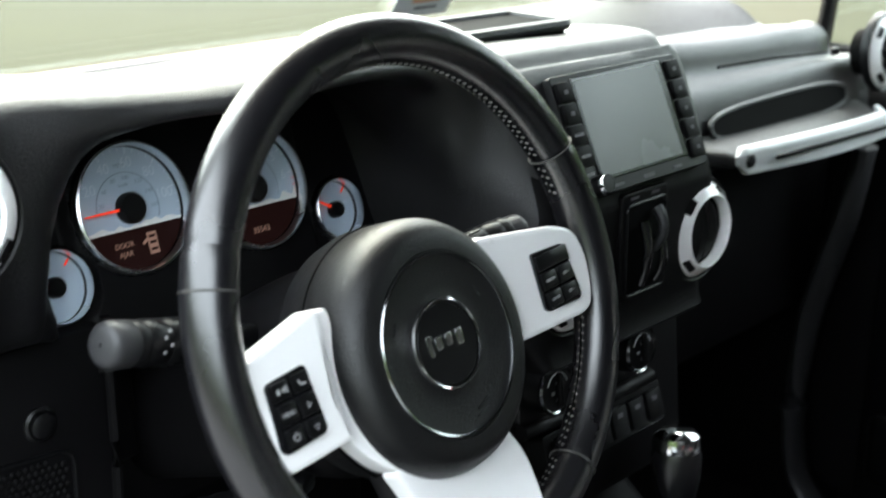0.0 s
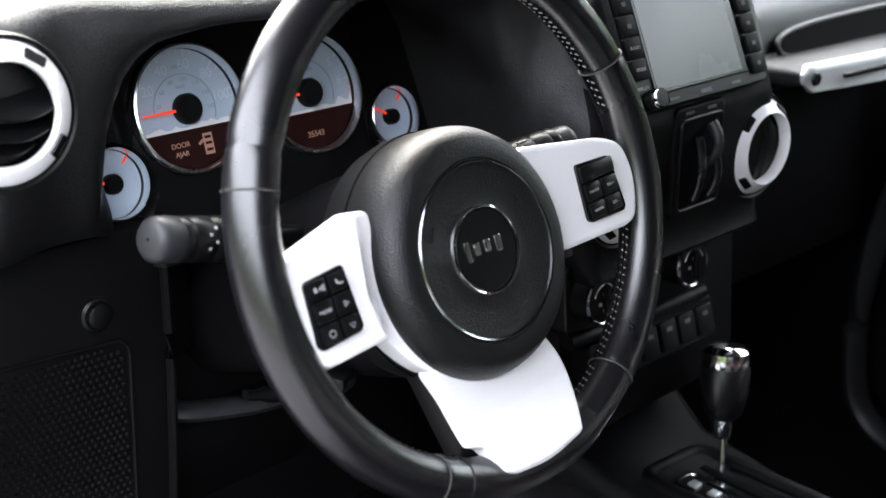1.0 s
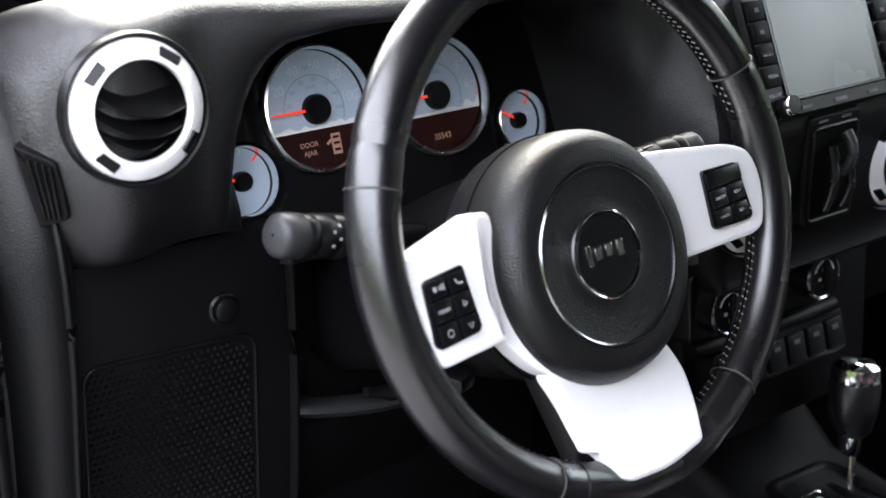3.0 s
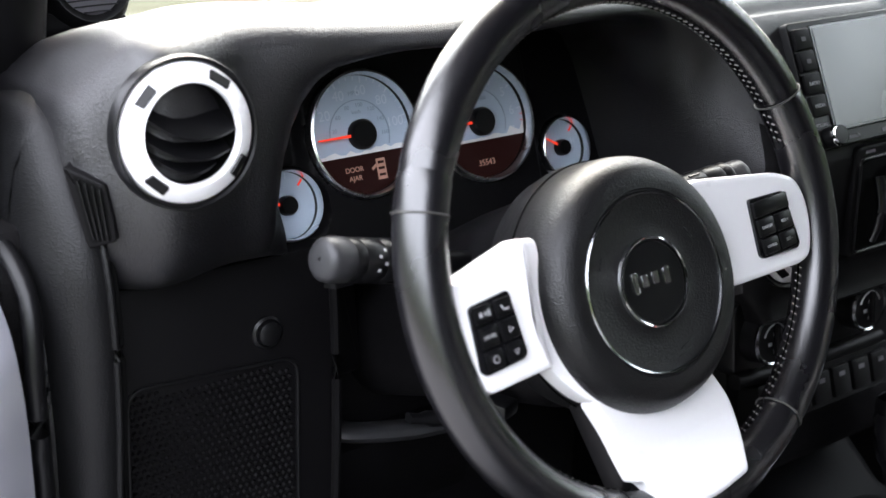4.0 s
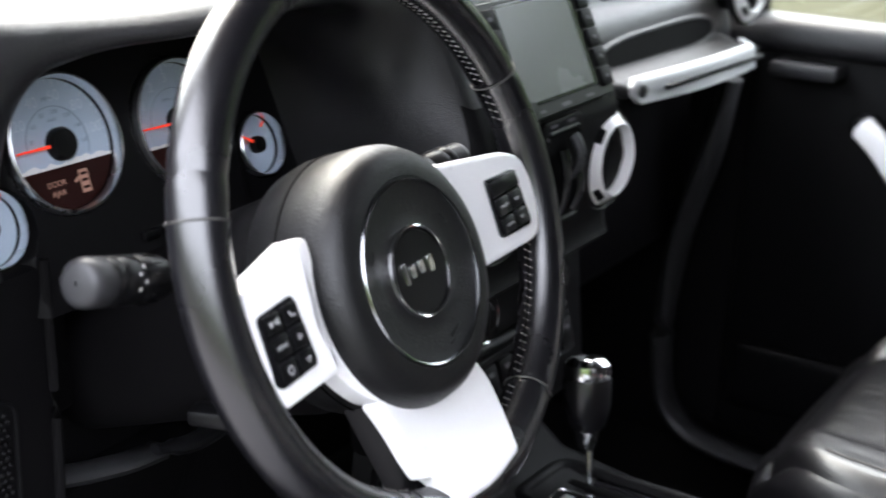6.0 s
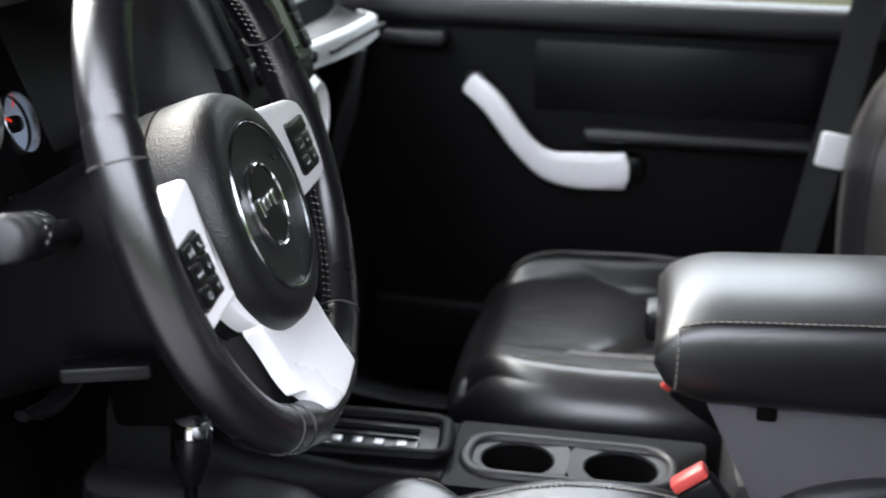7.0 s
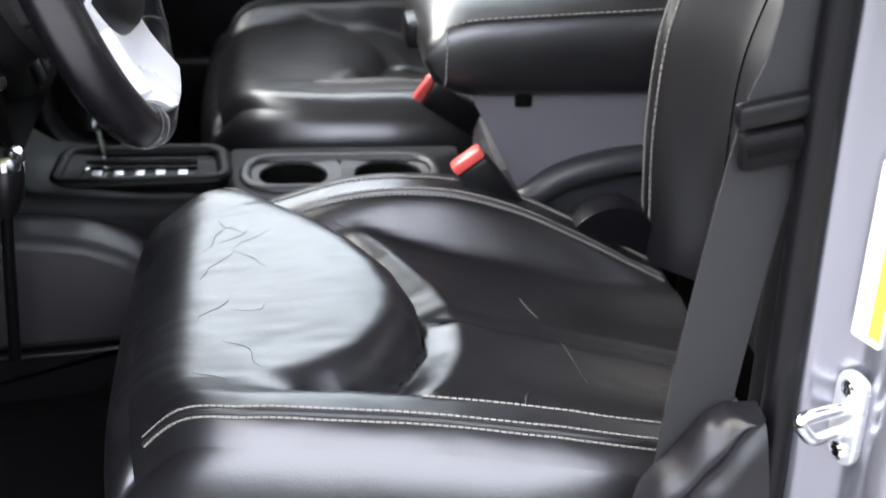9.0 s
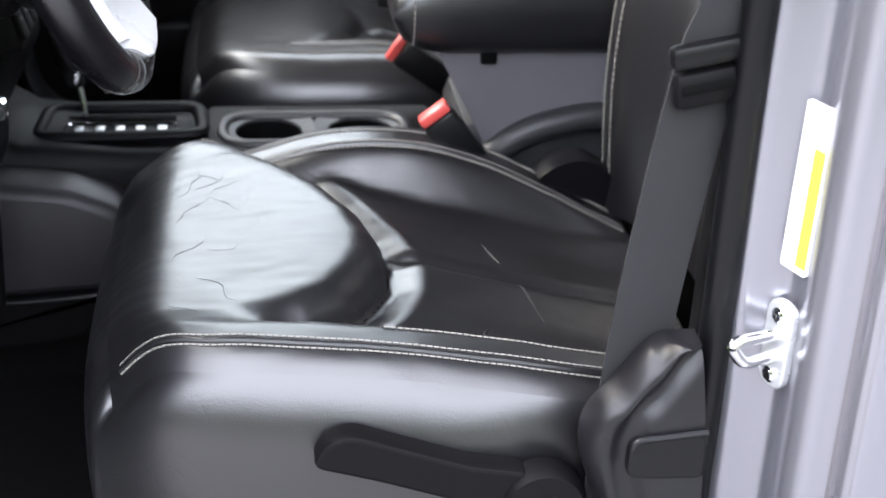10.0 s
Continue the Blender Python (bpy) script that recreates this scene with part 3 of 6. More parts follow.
        for i, (x, y, a, c) in enumerate(keys):
            k = part("button", bx((x, y, 0.0078), (a, c, 0.003), 0.0012), M_SMOOTH, p, local=True)
            z = Matrix.Translation((x, y, 0.0094))
            if s < 0:
                if i == 2:
                    text("key_print", "MENU", 0.0034, z, M_KEYPRINT, k, 0.0001, True)
                elif i == 0:
                    bb = bx((x - 0.0025, y, 0.0094), (0.0022, 0.003, 0.0003), 0)
                    for q in range(3):
                        bx((x + 0.0008 + q * 0.0016, y, 0.0094), (0.0008, 0.0022 + 0.001 * q, 0.0003), 0, bm=bb)
                    part("key_print", bb, M_KEYPRINT, k, local=True)
                elif i == 1:
                    bb = tube(smooth_path([(x - 0.0024, y + 0.0016, 0.0094), (x - 0.001, y - 0.0012, 0.0094), (x + 0.0024, y - 0.0016, 0.0094)], 4), 0.0006, 6)
                    part("key_print", bb, M_KEYPRINT, k, local=True)
                elif i == 4:
                    part("key_print", tube([(x + 0.0022 * math.cos(q), y + 0.0022 * math.sin(q), 0.0094) for q in lin(0, 6.0, 14)], 0.0003, 5), M_KEYPRINT, k, local=True)
                else:
                    dd = [(0.002, 0), (-0.0012, 0.0018), (-0.0012, -0.0018)] if i == 3 else [(0, -0.0018), (0.002, 0.0012), (-0.002, 0.0012)]
                    part("key_print", tube([(x + q[0], y + q[1], 0.0094) for q in dd], 0.0003, 5, closed=True), M_KEYPRINT, k, local=True)
            elif i:
                text("key_print", ("", "RES +", "ON/OFF", "SET -", "CANCEL")[i], 0.0030 if i < 4 else 0.0026, z, M_KEYPRINT, k, 0.0001, True)
    pad(-1)
    pad(1)
    return w


build_wheel()


def build_column():
    """The shroud behind the wheel and its two stalks."""
    c = thing("steering_column", WHEEL @ Matrix.Translation((0, 0, -0.3)), "black plastic steering column shroud behind the wheel", "steering column")
    secs = []
    for z, rx, ry, y0 in ((-0.058, 0.066, 0.07, -0.008), (-0.075, 0.072, 0.074, -0.01), (-0.12, 0.07, 0.07, -0.01), (-0.2, 0.065, 0.062, -0.015), (-0.3, 0.06, 0.055, -0.02)):
        secs.append([WHEEL @ Vector((rx * math.copysign(abs(math.cos(t)) ** 0.75, math.cos(t)), y0 + ry * math.copysign(abs(math.sin(t)) ** 0.75, math.sin(t)), z)) for t in lin(0, 2 * math.pi, 37)[:-1]])
    part("upper_shroud", loft(secs), M_PANEL, c)
    part("ignition_lock", lathe([(0.016, 0), (0.016, 0.012), (0.013, 0.014), (0.004, 0.014)], 24, WHEEL @ pose(0.055, -0.05, -0.1, 0, 70, 0)), M_SMOOTH, c)
    part("tilt_lever", bx(tuple(WHEEL @ Vector((-0.075, -0.06, -0.11))), (0.02, 0.06, 0.012), 0.004, (0, 0, 20)), M_SMOOTH, c)

    def stalk(name, tip, root, label, r=0.0145):
        tip, root = Vector(tip), Vector(root)
        s = thing(name, Matrix.Translation(root), label, "stalk")
        z = (tip - root)
        L = z.length
        m = Matrix.Translation(root) @ z.to_track_quat("Z", "Y").to_matrix().to_4x4()
        part("stem", lathe([(0.009, 0), (0.0085, L * 0.35), (0.0115, L * 0.46), (0.0115, L * 0.50)], 24, m), M_SMOOTH, s)
        part("collar", lathe([(0.0115, L * 0.50), (0.0142, L * 0.515), (0.0148, L * 0.57), (0.0148, L * 0.66), (0.0135, L * 0.675), (0.0146, L * 0.69), (0.0147, L * 0.78), (0.0136, L * 0.80), (0.0143, L * 0.815), (0.0143, L * 0.85), (0.0136, L * 0.86)], 32, m), M_SMOOTH, s, "black ribbed collar")
        part("knob", lathe([(0.0136, L * 0.86), (r, L * 0.87), (r, L - 0.0070), (r - 0.0007, L - 0.0034), (r - 0.0030, L - 0.0008), (r - 0.006, L), (0.0014, L + 0.0002), (0.0011, L - 0.0012), (0.0005, L - 0.0012)], 36, m), M_KNOB, s, "grey rounded end knob")
        for i in range(14):
            a = 2 * math.pi * i / 14
            part("grip_rib", _moved(bx((0, 0, 0), (0.0014, 0.0016, L * 0.075), 0), m @ Matrix.Translation((0.0148 * math.cos(a), 0.0148 * math.sin(a), L * 0.60)) @ Matrix.Rotation(a, 4, "Z")), M_SMOOTH, s)
        return s, m, L
    s, m, L = stalk("turn_signal_stalk", (-0.561, 0.081, 1.276), (-0.425, 0.10, 1.238), "black plastic turn signal stalk with a round end")
    # printed marks on the collar
    side = m.to_3x3().inverted() @ (Vector((-0.9, -0.6, 1.5)) - Vector((-0.5, 0.09, 1.25))).normalized()
    a0 = math.atan2(side.y, side.x)
    for k, (dz, da) in enumerate(((0.70, 0.55), (0.735, 0.25), (0.70, -0.05), (0.735, -0.35))):
        a = a0 + da
        q = Matrix.Translation((0.0150 * math.cos(a), 0.0150 * math.sin(a), L * dz)) @ Matrix.Rotation(a, 4, "Z")
        part("print_mark", _moved(bx((0, 0, 0), (0.0003, 0.0020, 0.0022), 0), m @ q), M_KEYPRINT, s)
    s, m, L = stalk("wiper_stalk", (-0.200, 0.062, 1.2735), (-0.325, 0.075, 1.256), "black plastic wiper stalk with printed marks", 0.0125)
    side = m.to_3x3().inverted() @ (Vector((-0.96, -0.58, 1.56)) - Vector((-0.23, 0.06, 1.28))).normalized()
    a0 = math.atan2(side.y, side.x)
    q = m @ Matrix.Translation((0, 0, L * 0.85)) @ Matrix.Rotation(a0 + 0.3, 4, "Z") @ Matrix.Translation((0.0128, 0, 0)) @ Matrix(((0, 0, 1, 0), (0, 1, 0, 0), (1, 0, 0, 0), (0, 0, 0, 1))) @ pose(0, 0, 0, 0, 0, 180)
    text("print_mark", "MIST", 0.006, q, M_KEYPRINT, s, 0.0001)


build_column()

# ---- dashboard ----
def dash_profile(x):
    """Cross-section (y, z) of the padded dashboard at x: over the top, down the face and under."""
    hood = sstep(-0.545, -0.50, x) * (1 - sstep(-0.185, -0.15, x))          # over the gauges
    mid = sstep(-0.165, -0.13, x) * (1 - sstep(0.105, 0.15, x))             # centre stack
    pas = sstep(0.115, 0.20, x)
    bz = interp(x, ((-0.68, 1.35), (-0.62, 1.405), (-0.56, 1.408), (-0.43, 1.40), (-0.30, 1.405), (-0.17, 1.40), (-0.12, 1.388), (0.10, 1.383), (0.2, 1.345), (0.5, 1.335), (0.68, 1.325)))
    by = interp(x, ((-0.68, 0.20), (-0.62, 0.155), (-0.56, 0.17), (-0.5, 0.165), (-0.37, 0.14), (-0.2, 0.15), (-0.12, 0.14), (0.1, 0.14), (0.2, 0.235), (0.6, 0.23), (0.68, 0.25)))
    top = [(0.585, 1.322), (0.5, 1.342), (0.40, 1.36 - 0.02 * pas), (by + 0.09, bz - 0.003 - 0.01 * pas), (by + 0.035, bz), (by + 0.012, bz - 0.004), (by, bz - 0.016)]
    face = [(by - 0.004, bz - 0.04), (by - 0.006, 1.30), (by + 0.004, 1.26), (by + 0.03, 1.237), (by + 0.09, 1.235), (0.4, 1.235)]
    hoodf = [(by + 0.015, bz - 0.024), (0.235, bz - 0.032), (0.282, 1.34), (0.272, 1.23), (0.262, 1.205), (0.4, 1.205)]
    midf = [(0.128, 1.365), (0.085, 1.27), (0.08, 1.24), (0.085, 1.15), (0.11, 1.12), (0.4, 1.12)]
    pasf = [(by - 0.008, bz - 0.035), (0.20, 1.29), (0.19, 1.262), (0.185, 1.225), (0.21, 1.20), (0.4, 1.19)]
    f = []
    for i, (a, h, c, d) in enumerate(zip(face, hoodf, midf, pasf)):
        late = (0.075, 0.050, 0.015, 0.0, 0.0, 0.0)[i]
        wide = (0.0, 0.011, 0.011, 0.009, 0.007, 0.006)[i]       # the hood's opening is arched at its ends
        low = (0.0, 0.0, 0.012, 0.034, 0.034, 0.034)[i]          # it closes in below, over the fuel gauge
        hood = sstep(-0.545 - wide + low, -0.50 - wide + late + low * 0.8, x) * (1 - sstep(-0.197 - late * 0.6, -0.164, x))
        y = a[0] + (h[0] - a[0]) * hood + (c[0] - a[0]) * mid + (d[0] - a[0]) * pas
        z = a[1] + (h[1] - a[1]) * hood + (c[1] - a[1]) * mid + (d[1] - a[1]) * pas
        f.append((y, z))
    return top + f


def build_dashboard():
    d = thing("dashboard", (0, 0.3, 1.2), "black grained vinyl dashboard with hooded gauges", "dashboard")
    xs = lin(-0.668, 0.668, 168)
    secs = []
    for x in xs:
        p = smooth_path([(x, y, z) for y, z in dash_profile(x)], 4)
        secs.append(p + [Vector((x, 0.5, 1.16)), Vector((x, 0.585, 1.25))])
    pad = part("pad", loft(secs), M_DASH, d, "grained black vinyl pad", sharp=60)
    pad.data.materials.append(M_PANEL)                  # the centre stack's face is smooth
    for f in pad.data.polygons:
        if -0.142 < f.center.x < 0.14 and f.center.z < 1.30 and f.center.y < 0.13:
            f.material_index = 1
    # extra sheet added just above the pad to take glare off its top
    topper = []
    for x, sec in zip(xs, secs):
        lift = 0.003 - 0.007 * (1 - sstep(-0.64, -0.61, x))
        topper.append([p + Vector((0, 0, lift - 0.0025 * max(0, j - 10))) for j, p in enumerate(sec[:14])])
    part("glare_sheet", loft(topper, closed=False), M_DULLTOP, d, "added dull sheet over the dashboard top that cuts its glare", sharp=60)
    # lower panels
    lp = part("lower_panel", bx((-0.563, 0.240, 0.9925), (0.195, 0.05, 0.475), 0.008), M_PANEL, d, "smooth black lower panel")
    grille_frame = rounded([(-0.636, 1.155), (-0.502, 1.147), (-0.506, 0.96), (-0.645, 0.95)], 0.014, 6)
    gm = Matrix(((1, 0, 0, 0), (0, 0, -1, 0.214), (0, 1, 0, 0), (0, 0, 0, 1)))
    part("grille_rim", tube([gm @ Vector((p.x, p.y, 0.0006)) for p in grille_frame], 0.0016, 8, closed=True, up=(0, 1, 0)), M_SMOOTH, lp)
    verts, faces = [], []
    step = 0.0052
    for j in range(40):
        for i in range(28):
            x, z = -0.643 + step * (i + 0.5 * (j % 2)), 0.955 + step * j
            zt = 1.155 - (x + 0.636) * 0.06 - 0.006
            if z > zt or x > -0.507 or x < -0.639 or (x < -0.63 and z > zt - 0.006):
                continue
            o = len(verts)
            for rr, yy in ((0.0023, 0.2148), (0.0012, 0.2128)):
                verts += [(x + rr * math.cos(a), yy, z + rr * math.sin(a)) for a in [k * math.pi / 3 for k in range(6)]]
            faces += [(o + k, o + (k + 1) % 6, o + 6 + (k + 1) % 6, o + 6 + k) for k in range(6)] + [tuple(range(o + 6, o + 12))]
    gr = part("grille_studs", mesh_of(verts, faces), M_PANEL, lp, "fine moulded speaker grille")
    gr["kind"] = "stuff"
    part("panel_knob", lathe([(0.0125, -0.002), (0.0125, 0.0015), (0.0105, 0.003), (0.0095, 0.002), (0.0088, 0.006), (0.006, 0.0075), (0.0005, 0.0078)], 36, ring_frame((-0.526, 0.2145, 1.172), (0, -1, 0.05))), M_SMOOTH, lp, "small round black knob")
    part("panel_edge", tube(smooth_path([(-0.470, 0.214, 1.235), (-0.468, 0.214, 1.12), (-0.472, 0.214, 1.0), (-0.486, 0.214, 0.8)], 6), 0.004, 8), M_PANEL, lp)
    part("knee_panel", bx((-0.31, 0.30, 1.03), (0.32, 0.05, 0.33), 0.02), M_PANEL, d, "black knee panel under the column")
    part("stack_panel", bx((0.0, 0.17, 1.06), (0.27, 0.11, 0.22), 0.012, (-6, 0, 0)), M_PANEL, d, "black centre stack panel")
    part("glovebox_panel", bx((0.4, 0.26, 1.08), (0.53, 0.08, 0.25), 0.02), M_PANEL, d, "plain black glovebox panel")
    return d


def ring_frame(c, n, up=(0, 0, 1)):
    """A pose at c whose z axis is n."""
    n = Vector(n).normalized()
    x = Vector(up).cross(n).normalized()
    y = n.cross(x)
    return Matrix((( x.x, y.x, n.x, c[0]), (x.y, y.y, n.y, c[1]), (x.z, y.z, n.z, c[2]), (0, 0, 0, 1)))


build_dashboard()


def build_vent(c, n, r=0.0545, spin=0.0, vertical=False, cone=1.0, label="round air vent with a white ring and black vanes"):
    m = ring_frame(c, n) @ pose(0, 0, 0, 0, 0, spin)
    v = thing("air_vent", m, label, "air vent", "dashboard air vents")
    k = r / 0.0545
    L = lambda prof: [(a * k, b * k) for a, b in prof]
    part("housing", lathe(L([(0.0600, -0.014), (0.0596, -0.004), (0.0585, -0.001), (0.0565, -0.002), (0.0553, -0.006), (0.0553, -0.012)]), 64, caps=False), M_SMOOTH, v, local=True)
    part("ring", lathe(L([(0.0545, -0.010), (0.0545, -0.004), (0.0538, -0.0018), (0.052, 0.0002 * cone), (0.046, 0.0052 * cone), (0.0415, 0.0086 * cone), (0.0398, 0.0093 * cone), (0.039, 0.0082 * cone), (0.0388, -0.012)]), 72, caps=False), M_WHITE, v, "satin white ring", local=True)
    part("tunnel", lathe(L([(0.0385, 0.0), (0.038, -0.02), (0.034, -0.045), (0.001, -0.046)]), 48, caps=False), M_VOID, v, local=True)
    for a in (55, 136, 227, 321):
        q = Matrix.Rotation(radians(a), 4, "Z") @ Matrix.Translation((0.0466 * k, 0, 0.0050 * k * cone)) @ pose(0, 0, 0, 0, 38 * cone ** 0.6, 0)
        poly = [(-0.0042 * k, -0.0085 * k), (0.0042 * k, -0.0095 * k), (0.0042 * k, 0.0095 * k), (-0.0042 * k, 0.0085 * k)]
        part("ring_inlay", prism(rounded(poly, 0.0008, 2), -0.003, 0.0013, 0.0003, q), M_SMOOTH, v, "small dark inlay", local=True)
    # a ball of curved vanes
    turn = pose(0, 0, 0, 0, 0, 90 if vertical else -13)
    for y, tilt, z in ((0.0045, 30, 0.011), (-0.0125, 22, 0.010), (-0.0255, 14, 0.006)):
        half = math.sqrt(max(0.0, 0.037 ** 2 - y * y)) * k
        b = sheet(lambda u, w_: (u * half, -0.0075 * k * (1 - u * u) * w_ + (y * k) + 0.002, z * k - (1 - w_) * 0.030 * k - 0.010 * k * u * u), lin(-1, 1, 17), lin(0, 1, 6), (0, 0.0016, 0))
        q = turn @ Matrix.Translation((0, y * k, 0)) @ pose(0, 0, 0, tilt, 0, 0) @ Matrix.Translation((0, -y * k, 0))
        part("vane", _moved(b, q), M_SMOOTH, v, "curved black vane", local=True)
    return v


build_vent((-0.6120, 0.145, 1.3485), (-0.02, -0.985, 0.1), 0.0434, cone=0.85)
build_vent((0.10, 0.083, 1.204), (-0.02, -1, 0.03), 0.0465, vertical=True, cone=1.5, label="round air vent with a white ring turned aside")
build_vent((-0.10, 0.083, 1.204), (0.02, -1, 0.03), 0.0465, vertical=True, cone=1.5, label="round air vent with a white ring turned aside")
build_vent((0.645, 0.155, 1.302), (-0.05, -0.985, 0.1), 0.0455, label="round air vent with a white ring beside the door")


def build_gauge(c, R, marks, name, label, needle, display=None, hub=0.0115):
    m = ring_frame(c, (0, -0.95, 0.31)) @ Matrix.Translation((0, 0, 0.003))
    g = thing(name, m, label, "gauge", "instrument gauges")
    part("bezel", lathe([(R * 0.945, -0.006), (R * 0.950, -0.001), (R * 0.975, 0.0020), (R * 1.010, 0.0012), (R * 1.028, -0.003), (R * 1.028, -0.009)], 72, caps=False), M_BEZEL, g, "polished chrome bezel", local=True)
    part("inner_wall", lathe([(R * 0.946, -0.0055), (R * 0.943, -0.010)], 64, caps=False), M_SMOOTH, g, "black inner wall", local=True)
    part("dial", lathe([(R * 0.96, -0.011), (R * 0.955, -0.0095), (0.0005, -0.0095)], 64), M_DIAL, g, "pale blue dial face", local=True)
    if display:
        lo = display
        pts = [(R * 0.95 * math.cos(a), R * 0.95 * math.sin(a)) for a in lin(math.pi - math.asin(lo), 2 * math.pi + math.asin(lo), 26)]
        part("display", prism(pts, -0.0093, -0.0087, 0.0001), M_LCD, g, "dark red information display", local=True)
        # a printed mountain line over the display
        rnd = random.Random(3 if c[0] < -0.37 else 8)
        w_ = R * 0.95 * math.cos(math.asin(lo))
        xs = lin(-w_, w_, 20)
        ys = [R * lo + (0.001 + 0.0055 * R / 0.05 * rnd.random()) * (1 - 0.75 * abs(1 - abs(x / w_) * 2)) for x in xs]
        if c[0] > -0.37:
            ys = [R * lo + 0.001 + 0.009 * rnd.random() * max(0.1, (x / w_)) for x in xs]
        part("mountain_print", sheet(lambda i, v: (xs[i], R * lo - 0.0008 if v == 0 else ys[i], -0.0088), range(20), (0, 1), (0, 0, 0.0002)), M_STICKER, g, "white printed mountain outline", local=True)
    for ang, r0, r1, wd, mat in marks:
        a = radians(ang)
        rm = (r0 + r1) / 2 * R
        part("tick", bx((rm * math.cos(a), rm * math.sin(a), -0.0091), ((r1 - r0) * R, wd, 0.0005), 0, (0, 0, ang)), mat, g, local=True)
    a = radians(needle)
    L_ = 0.84 * R
    q = pose(0, 0, -0.0045, 0, 0, needle)
    part("needle", prism([(0.002, -0.0013), (L_, -0.0006), (L_, 0.0006), (0.002, 0.0013)], 0, 0.0009, 0.0002, q), M_NEEDLE, g, "red needle", local=True)
    part("needle_cap", lathe([(hub, -0.0085), (hub, -0.0035), (hub * 0.85, -0.001), (0.0005, -0.0005)], 32), M_SMOOTH, g, local=True)
    return g


def build_gauges():
    panel = thing("instrument_panel", (-0.37, 0.25, 1.27), "matt black panel round the gauges", "instrument panel")
    wells = ((-0.423, 1.299, 0.0478), (-0.310, 1.293, 0.0478), (-0.221, 1.257, 0.0258), (-0.4905, 1.2555, 0.0268))

    def fascia(x, z):
        """A slanted face, stepped back round the small gauges, with a well for each gauge."""
        y = 0.2355 + 0.011 * (1 - sstep(-0.481, -0.470, x)) + 0.0125 * sstep(-0.262, -0.250, x) + (z - 1.28) * 0.33
        for cx_, cz_, r_ in wells:
            d = math.hypot(x - cx_, (z - cz_) * 1.05)
            y += 0.032 * (1 - sstep(r_ - 0.0005, r_ + 0.0015, d))
        return (x, y, z)
    part("fascia", sheet(fascia, lin(-0.548, -0.165, 228), lin(1.195, 1.372, 106), (0, 0.006, 0)), M_PANEL, panel)
    for x, z in ((-0.45, 1.215), (-0.37, 1.225), (-0.29, 1.215)):
        part("clip_cover", bx((x, 0.2125 + (z - 1.215) * 0.33, z), (0.016, 0.006, 0.008), 0.002), M_SMOOTH, panel)
    R = 0.0475
    a_of = lambda f: 178 - 198 * f
    ticks = []
    for i in range(25):
        f = i / 24
        big = i % 4 == 0
        ticks.append((a_of(f), 0.83 if big else 0.87, 0.93, 0.0011 if big else 0.0006, M_DIALWHITE))
    arc = [(a_of(i / 40), 0.545, 0.56, 0.002, M_DIALGREY) for i in range(41)]
    s = build_gauge((-0.423, 0.240, 1.299), R, ticks + arc, "speedometer", "round speedometer with a pale blue dial and red needle", 180, -0.30)
    for i, v in enumerate(("20", "40", "60", "80", "100")):
        a = radians(a_of((i + 0.85) / 5.7))
        text("dial_number", v, 0.0105, Matrix.Translation((0.70 * R * math.cos(a), 0.70 * R * math.sin(a), -0.0090)), M_DIALWHITE, s, 0.0001, True)
    for i, v in enumerate(("20", "60", "80", "100", "120", "140", "160")):
        a = radians(a_of((i + 0.4) / 7))
        text("dial_number", v, 0.0045, Matrix.Translation((0.47 * R * math.cos(a), 0.47 * R * math.sin(a), -0.0090)), M_DIALGREY, s, 0.0001, True)
    text("dial_unit", "MPH", 0.0045, Matrix.Translation((0, 0.66 * R, -0.0090)), M_DIALGREY, s, 0.0001, True)
    text("dial_unit", "km/h", 0.004, Matrix.Translation((0, 0.36 * R, -0.0090)), M_DIALGREY, s, 0.0001, True)
    text("display_text", "DOOR", 0.0054, Matrix.Translation((-0.011, -0.0255, -0.0083)), M_LCDTXT, s, 0.0001, True)
    text("display_text", "AJAR", 0.0054, Matrix.Translation((-0.011, -0.032, -0.0083)), M_LCDTXT, s, 0.0001, True)
    b = bx((0.013, -0.028, -0.0083), (0.008, 0.016, 0.0004), 0)
    bx((0.0068, -0.026, -0.0083), (0.005, 0.002, 0.0004), 0, (0, 0, 35), bm=b)
    part("display_symbol", b, M_LCDTXT, s, "lit outline of a car with an open door", local=True)
    for y in (-0.023, -0.0275, -0.0325):
        part("display_gap", bx((0.013, y, -0.0080), (0.0055, 0.002, 0.0003), 0), M_LCD, s, local=True)
    ticks = [(a_of(i / 28), 0.83 if i % 4 == 0 else 0.88, 0.93, 0.0011 if i % 4 == 0 else 0.0006, M_DIALWHITE if i < 25 else M_NEEDLE) for i in range(29)]
    s = build_gauge((-0.310, 0.238, 1.293), R, ticks + arc, "tachometer", "round tachometer with a pale blue dial and red needle", 179, -0.30)
    for i in range(8):
        a = radians(a_of(i / 7))
        text("dial_number", str(i), 0.0105, Matrix.Translation((0.72 * R * math.cos(a), 0.72 * R * math.sin(a), -0.0090)), M_DIALWHITE, s, 0.0001, True)
    text("dial_unit", "RPM x 1000", 0.004, Matrix.Translation((0, 0.38 * R, -0.0090)), M_DIALGREY, s, 0.0001, True)
    text("display_text", "35543", 0.0068, Matrix.Translation((0.0, -0.033, -0.0083)), M_LCDTXT, s, 0.0001, True)
    small = [(a, 0.75, 0.92, 0.0010, M_DIALWHITE) for a in (150, 115, 80)] + [(45, 0.7, 0.92, 0.0014, M_NEEDLE)]
    s = build_gauge((-0.221, 0.240, 1.257), 0.0255, small, "temperature_gauge", "small round temperature gauge with pale blue dial", 150, None, 0.007)
